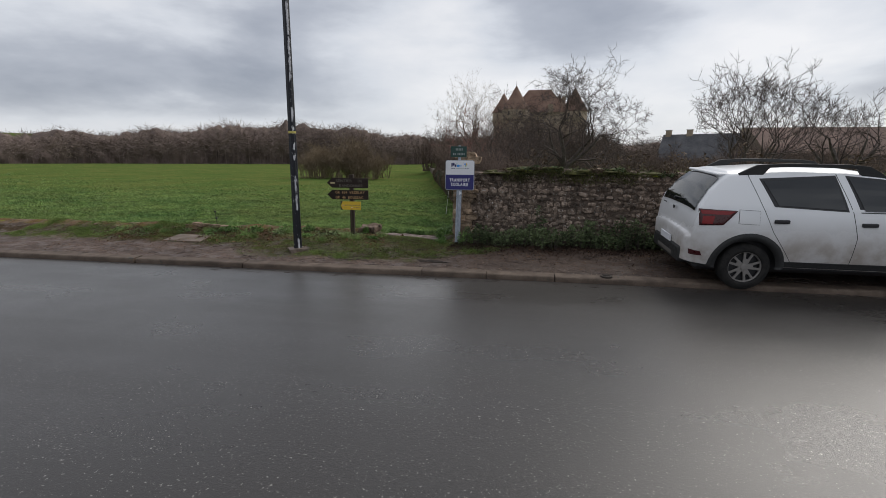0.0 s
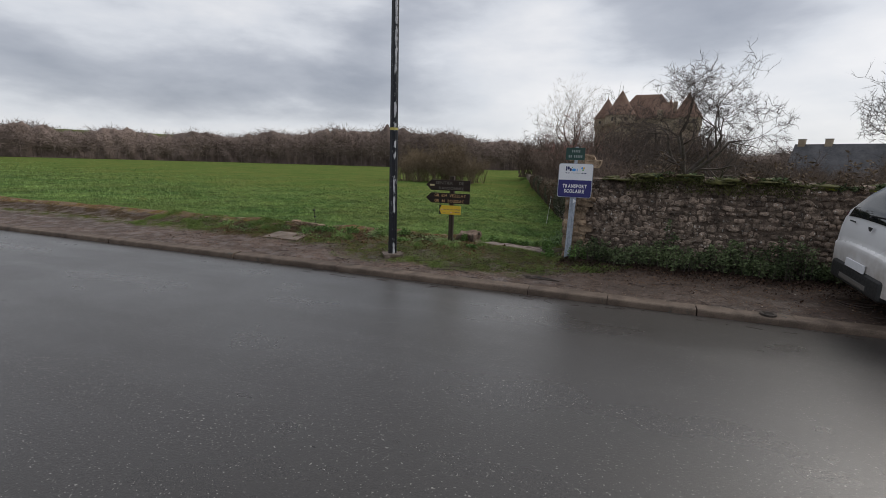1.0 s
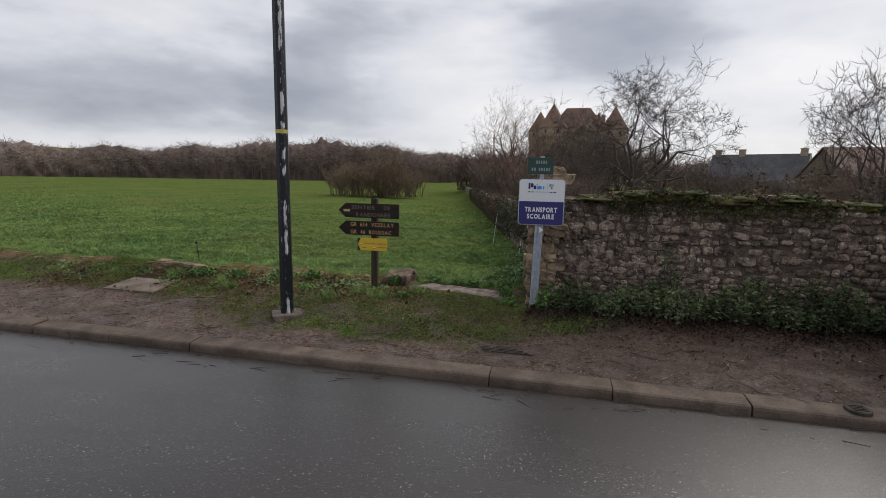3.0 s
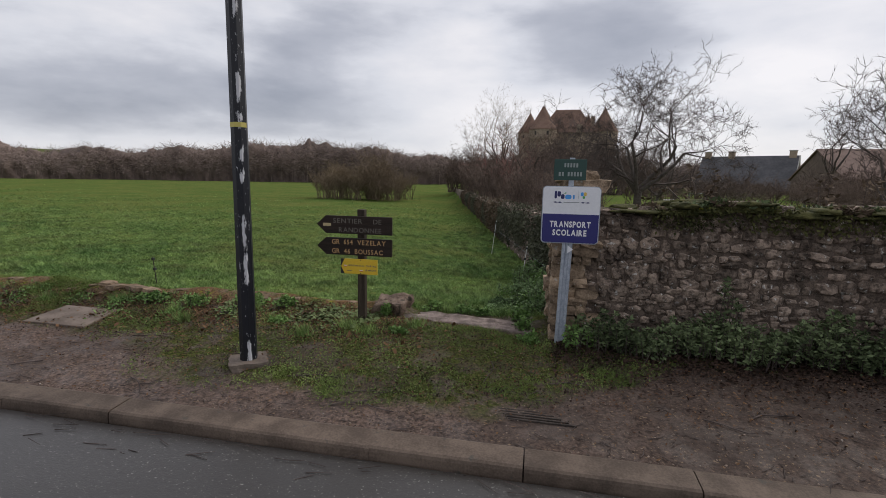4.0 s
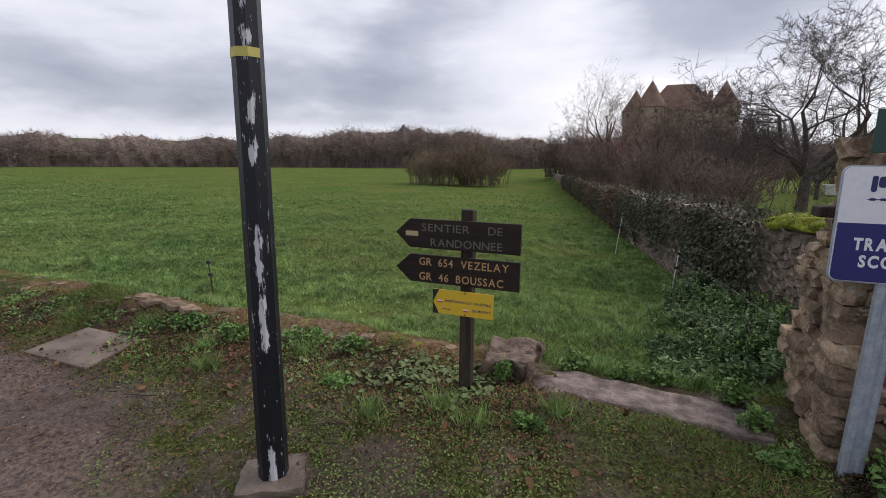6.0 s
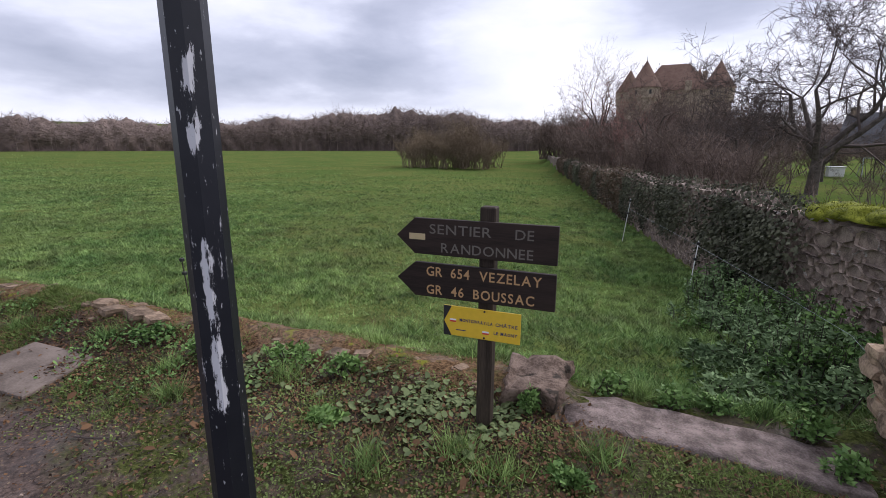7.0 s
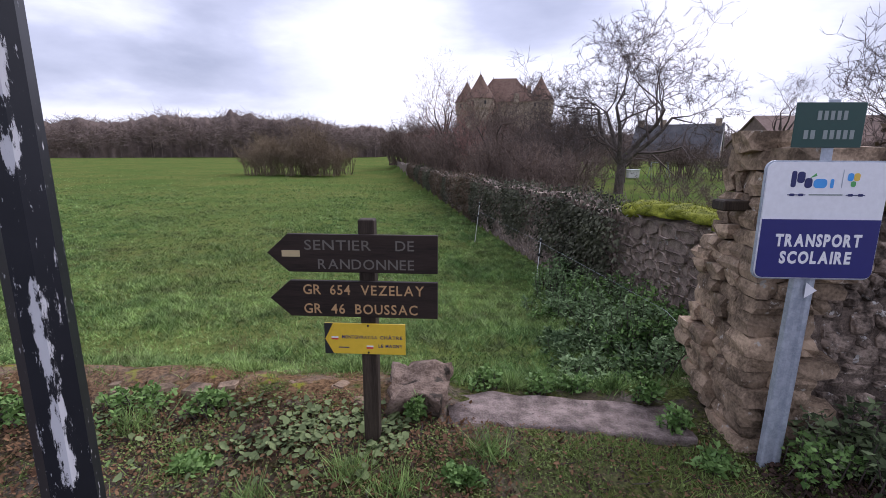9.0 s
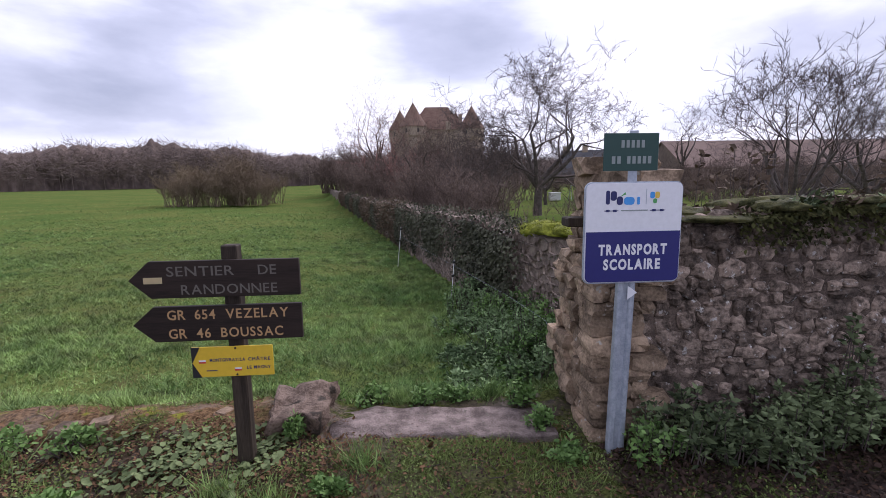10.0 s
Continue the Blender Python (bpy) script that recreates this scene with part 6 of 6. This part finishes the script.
# old grating half buried in the path
grating = thing("iron_grating", "rusty iron grating half buried in the footpath", "grating", (-1.30, 7.52, float(ground_z(-1.3, 7.52))))
for k in range(5):
    part("bar", boxed((-0.24 - 0.02 * k, -0.075 + 0.034 * k, -0.02), (0.24 - 0.05 * k, -0.061 + 0.034 * k, 0.008), 0.003), M["dark_iron"], grating)


# ---- the parked car ----
def lerp(x, xs, ys):
    return float(np.interp(x, xs, ys))


AXLES, TYRE = (0.74, 3.33), 0.315
TOP = ((0, .012, .055, .075, .125, .25, .42, .50, 1.2, 1.9, 2.3, 2.7, 3.1, 3.5, 3.85, 4.0, 4.06), (.66, .735, .76, .95, 1.14, 1.34, 1.50, 1.545, 1.59, 1.575, 1.52, 1.30, 1.07, 1.0, .88, .72, .52))
WIDE = ((0, .03, .1, .3, .7, 2.0, 3.2, 3.7, 3.95, 4.06), (.66, .75, .815, .85, .867, .868, .86, .80, .66, .50))


def car_low(x):
    z = lerp(x, (0, .25, 1.1, 2.9, 3.8, 4.06), (.36, .33, .33, .31, .28, .34))
    for a in AXLES:
        r = 0.39
        if abs(x - a) < r:
            z = max(z, TYRE + math.sqrt(r * r - (x - a) ** 2))
    return z


def car_section(x):
    """Half a cross-section of the body, from the sill to the middle of the roof."""
    w, zt, zb = lerp(x, *WIDE), lerp(x, *TOP), car_low(x)
    belt = min(1.08, zt - 0.05)
    zb = min(zb, belt - 0.04)
    wt = w - 0.045 - 0.55 * max(0.0, zt - 0.10 - belt)
    wt = max(wt, w * 0.62)
    pts = []
    for i in range(9):
        z = zb + (belt - zb) * i / 8
        pts.append((w * (1 - 0.055 * ((z - 0.70) / 0.42) ** 2 * (1.4 if z < 0.7 else 1.0)), z))
    y0 = pts[-1][0]
    ze = max(belt + 0.005, zt - 0.075)
    for i in range(1, 7):
        k = i / 6
        pts.append((y0 + (wt - y0) * (0.75 * k + 0.25 * k * k), belt + (ze - belt) * k))
    for i in range(1, 7):
        a = math.pi / 2 * i / 6
        pts.append((wt * math.cos(a) ** 0.75 if i < 6 else 0.0, ze + (zt - ze) * math.sin(a)))
    return pts


def car_side(x, z):
    p = car_section(x)[:15]
    return float(np.interp(z, [q[1] for q in p], [q[0] for q in p]))


def car_top(x, y):
    p = car_section(x)[8:]
    p = sorted(p)
    return float(np.interp(abs(y), [q[0] for q in p], [q[1] for q in p]))


def side_patch(corners, off, sign, nx=10, nz=6, thick=0.004):
    """A panel on the car's flank between four corners in x and z."""
    bm = bmesh.new()
    g = []
    for i in range(nx + 1):
        row = []
        for j in range(nz + 1):
            a, b = i / nx, j / nz
            (x0, z0), (x1, z1), (x2, z2), (x3, z3) = corners
            x = (x0 * (1 - a) + x1 * a) * (1 - b) + (x3 * (1 - a) + x2 * a) * b
            z = (z0 * (1 - a) + z1 * a) * (1 - b) + (z3 * (1 - a) + z2 * a) * b
            row.append(bm.verts.new((x, sign * (car_side(x, z) + off), z)))
        g.append(row)
    for i in range(nx):
        for j in range(nz):
            bm.faces.new((g[i][j], g[i + 1][j], g[i + 1][j + 1], g[i][j + 1]))
    bmesh.ops.recalc_face_normals(bm, faces=bm.faces[:])
    bmesh.ops.solidify(bm, geom=bm.faces[:], thickness=thick)
    return bm


def top_patch(x0, x1, half0, half1, off, n=10, m=12):
    """A pane on the sloping front or back between two stations."""
    bm = bmesh.new()
    g = []
    for i in range(n + 1):
        k = i / n
        x, h = x0 + (x1 - x0) * k, half0 + (half1 - half0) * k
        g.append([bm.verts.new((x + off[0], h * (2 * j / m - 1), car_top(x, h * (2 * j / m - 1)) + off[1])) for j in range(m + 1)])
    for i in range(n):
        for j in range(m):
            bm.faces.new((g[i][j], g[i + 1][j], g[i + 1][j + 1], g[i][j + 1]))
    bmesh.ops.recalc_face_normals(bm, faces=bm.faces[:])
    return bm


car = thing("parked_car", "white five-door hatchback with black cladding parked half on the footpath", "car")
car.matrix_world = pose(2.33, 7.63, -0.016, 3.4, 0, 0) @ Matrix.Scale(1.035, 4)
xs = sorted(set([0, .006, .012, .02, .055, .06, .068, .085, .11, .125, .035, .05, .075, .10, .15, .2, .25, .3] + [round(.3 + .055 * i, 3) for i in range(64)] + [3.85, 3.92, 3.97, 4.0, 4.03, 4.05, 4.06] + [round(a + s * .39 * math.sin(radians(d)), 4) for a in AXLES for s in (-1, 1) for d in (20, 40, 60, 75, 84, 89)]))
xs = [x for x in xs if x <= 4.06]
bm = bmesh.new()
rows = []
for x in xs:
    half = car_section(x)
    rows.append([bm.verts.new((x, -y, z)) for y, z in half] + [bm.verts.new((x, y, z)) for y, z in half[-2::-1]])
for a, b in zip(rows, rows[1:]):
    for i in range(len(a) - 1):
        bm.faces.new((a[i], b[i], b[i + 1], a[i + 1]))
bm.faces.new(rows[0]), bm.faces.new(rows[-1])
bmesh.ops.recalc_face_normals(bm, faces=bm.faces[:])
body = part("body", bm, M["car"], car, "glossy white paint, muddy along the sills", smooth=True)
part("underbody", boxed((0.15, -0.70, 0.22), (3.95, 0.70, 0.75), 0.05), M["black"], car)
for s in (-1, 1):
    w1 = part("window", side_patch([(1.03, 1.135), (1.79, 1.095), (1.70, 1.475), (.875, 1.43)], 0.009, s, 10, 6, 0.002), M["glass"], car)
    part("seal", side_patch([(.985, 1.115), (1.83, 1.07), (1.72, 1.50), (.83, 1.455)], 0.002, s, 10, 6, 0.001), M["black"], w1)
    w2 = part("window", side_patch([(2.0, 1.085), (2.86, 1.075), (2.42, 1.42), (1.86, 1.475)], 0.009, s, 10, 6, 0.002), M["glass"], car)
    part("seal", side_patch([(1.96, 1.06), (2.93, 1.05), (2.44, 1.445), (1.83, 1.50)], 0.002, s, 10, 6, 0.001), M["black"], w2)
    for line in (((.69, 1.52), (.84, 1.13), (.99, .80), (1.26, .40)), ((1.72, 1.52), (1.87, 1.07), (1.95, .75), (1.93, .38)), ((2.95, 1.03), (2.97, .8), (2.9, .6), (2.85, .38))):
        bm = bmesh.new()
        for (xa, za), (xb, zb) in zip(line, line[1:]):
            join(bm, side_patch([(xa, za), (xa + .007, za), (xb + .007, zb), (xb, zb)], 0.0015, s, 1, 6, 0.002))
        part("door_gap", bm, M["cladding"], body)
    for x, z in ((.99, .935), (1.98, .915)):
        hnd = part("door_handle", boxed((x, -.014, z - .024), (x + .175, .030, z + .024), .014, 2), M["black"], car)
        hnd.location.y = s * (car_side(x, z) + 0.012)
    flap = part("fuel_flap", side_patch([(.58, .90), (.82, .89), (.82, 1.06), (.58, 1.07)], 0.007, s, 4, 4), M["car"], car)
    part("flap_gap", side_patch([(.576, .896), (.824, .886), (.824, 1.064), (.576, 1.074)], 0.002, s, 4, 4, 0.001), M["cladding"], flap)
    lampo = part("tail_lamp", side_patch([(.12, .86), (.40, .875), (.56, 1.06), (.10, 1.075)], 0.010, s, 12, 8, 0.02), M["lamp_dark"], car, "dark red tail lamp", smooth=True)
    part("lens", side_patch([(.14, 1.01), (.46, 1.005), (.53, 1.05), (.12, 1.06)], 0.014, s, 8, 2), M["lamp_red"], lampo)
    part("lens", side_patch([(.15, .885), (.27, .885), (.29, .985), (.15, .985)], 0.014, s, 5, 4), M["lamp_red"], lampo)
    part("reflector", side_patch([(.05, .46), (.20, .45), (.17, .51), (.04, .53)], 0.006, s, 5, 2), M["lamp_dark"], car)
    part("sill_trim", side_patch([(1.15, .335), (2.93, .32), (2.93, .40), (1.18, .41)], 0.010, s, 24, 2, 0.02), M["cladding"], car)
    for a in AXLES:
        bm = bmesh.new()
        g = []
        for i in range(25):
            t = radians(-14 + 208 * i / 24)
            ring = []
            for r in (.365, .385, .455, .475):
                x, z = a + r * math.cos(t), TYRE + r * math.sin(t)
                yy = car_side(min(max(x, .03), 4.0), max(z, .36))
                ring.append(bm.verts.new((x, s * (yy + (0.016 if r in (.385, .455) else -0.03)), max(z, .30))))
            g.append(ring)
        for p, q2 in zip(g, g[1:]):
            for i in range(3):
                bm.faces.new((p[i], q2[i], q2[i + 1], p[i + 1]))
        bmesh.ops.recalc_face_normals(bm, faces=bm.faces[:])
        part("arch_trim", bm, M["cladding"], car, "black wheel arch cladding", smooth=True)
        prof = [(.205, -.095), (.24, -.10), (.295, -.09), (.312, -.065), (.315, 0), (.312, .065), (.295, .09), (.24, .10), (.205, .095)]
        tyre = part("wheel", lathe(prof + [prof[0]], 36, "y", False), M["tyre"], car, "muddy black tyre", smooth=True)
        tyre.location = (a, s * .735, TYRE)
        part("hub", lathe([(.02, -s * .02), (.20, -s * .02), (.205, s * .03)], 28, "y"), M["black"], tyre)
        rim = part("rim", lathe([(.188, s * .05), (.206, s * .05), (.209, s * .082), (.196, s * .088), (.188, s * .05)], 36, "y", False), M["rim"], tyre, smooth=True)
        for i in range(5):
            bm = prism([(-.030, .03), (.030, .03), (.046, .12), (.066, .190), (.036, .198), (.014, .11), (-.014, .11), (-.036, .198), (-.066, .190), (-.046, .12)], .02, -.01, .003)
            sp = part("spoke", bm, M["rim"], tyre)
            sp.matrix_basis = pose(0, s * .062, 0, 0, 72 * i + 12, 0)
        cap = part("centre_cap", lathe([(.03, s * .06), (.048, s * .066), (.044, s * .08), (.02, s * .084)], 16, "y"), M["rim"], tyre)
    top, low_ = [], []
    for i in range(25):
        k = i / 24
        x = .60 + 1.72 * k
        z = car_top(x, .56)
        lift = .098 * min(1.0, math.sin(math.pi * k) * 2.6)
        top.append((x, z + .006 + lift))
        low_.append((x, z - .03 + (lift * .62 + .028 if .2 < k < .8 else 0.0)))
    rail = part("roof_rail", prism(top + low_[::-1], .038, -.019, .004), M["cladding"], car, "dark grey roof rail")
    rail.location.y = s * .585
    mir = part("mirror", boxed((2.62, -.09, 1.02), (2.74, .09, 1.16), .035, 2), M["black"], car)
    mir.location.y = s * 0.97
    part("headlamp", side_patch([(3.62, .72), (3.93, .66), (3.90, .78), (3.60, .86)], 0.008, s, 8, 4, .01), M["clear_lens"], car)
glass = part("rear_window", top_patch(.10, .39, .68, .56, (-.012, .006)), M["glass"], car, smooth=True)
v, t = tubes([(np.array((.088, .10, 1.115)), np.array((.10, -.26, 1.13)), .010, .007), (np.array((.078, .12, 1.09)), np.array((.09, .10, 1.12)), .02, .014)], 6)
mesh_part("wiper", quick_mesh("wiper", v, t, M["black"]), glass)
part("windscreen", top_patch(2.36, 3.02, .52, .64, (.008, .008)), M["glass"], car, smooth=True)
part("spoiler", boxed((.36, -.54, 1.475), (.52, .54, 1.51), .016, 2), M["car"], car)
part("bumper_trim", boxed((-.03, -.60, .29), (.20, .60, .52), .06, 3), M["cladding"], car, "dark lower bumper")
part("skid_plate", boxed((-.032, -.34, .33), (.05, .34, .41), .02, 2), M["grey_plate"], car)
part("boot_gap", boxed((.005, -.60, .655), (.03, .60, .664)), M["cladding"], body)
part("badge", prism([(-.04, 1.0), (.04, 1.0), (.04, .985), (.015, .955), (-.015, .955), (-.04, .985)], .006), M["black"], body).matrix_basis = pose(.045, .0, .0, 0, 0, 90)
part("badge", boxed((.045, .38, .99), (.052, .52, 1.005)), M["black"], body)
part("number_plate", boxed((-.035, -.22, .505), (-.015, .22, .60), .004), M["sign_white"], car)


# ---- separate pieces of the walls ----
rng = np.random.default_rng(41)
for x, z, w, h in NEAR_STONES:
    o = mesh_part("stone", shapes[rng.integers(len(shapes))], wall)
    o.matrix_basis = pose(x, WALL_Y + 0.075 + rng.uniform(-0.015, 0.015), z, 0, rng.uniform(-5, 5), 0) @ Matrix.Diagonal((w * 1.03, 0.16, h * 1.08, 1))
for x, y, z, w, d, h in PILLAR:
    o = mesh_part("block", shapes_q[rng.integers(len(shapes_q))], pillar)
    o.matrix_basis = pose(x, y, z, 0, rng.uniform(-2, 2), rng.uniform(-3, 3)) @ Matrix.Diagonal((w * 1.04, d * 1.05, h * 1.06, 1))
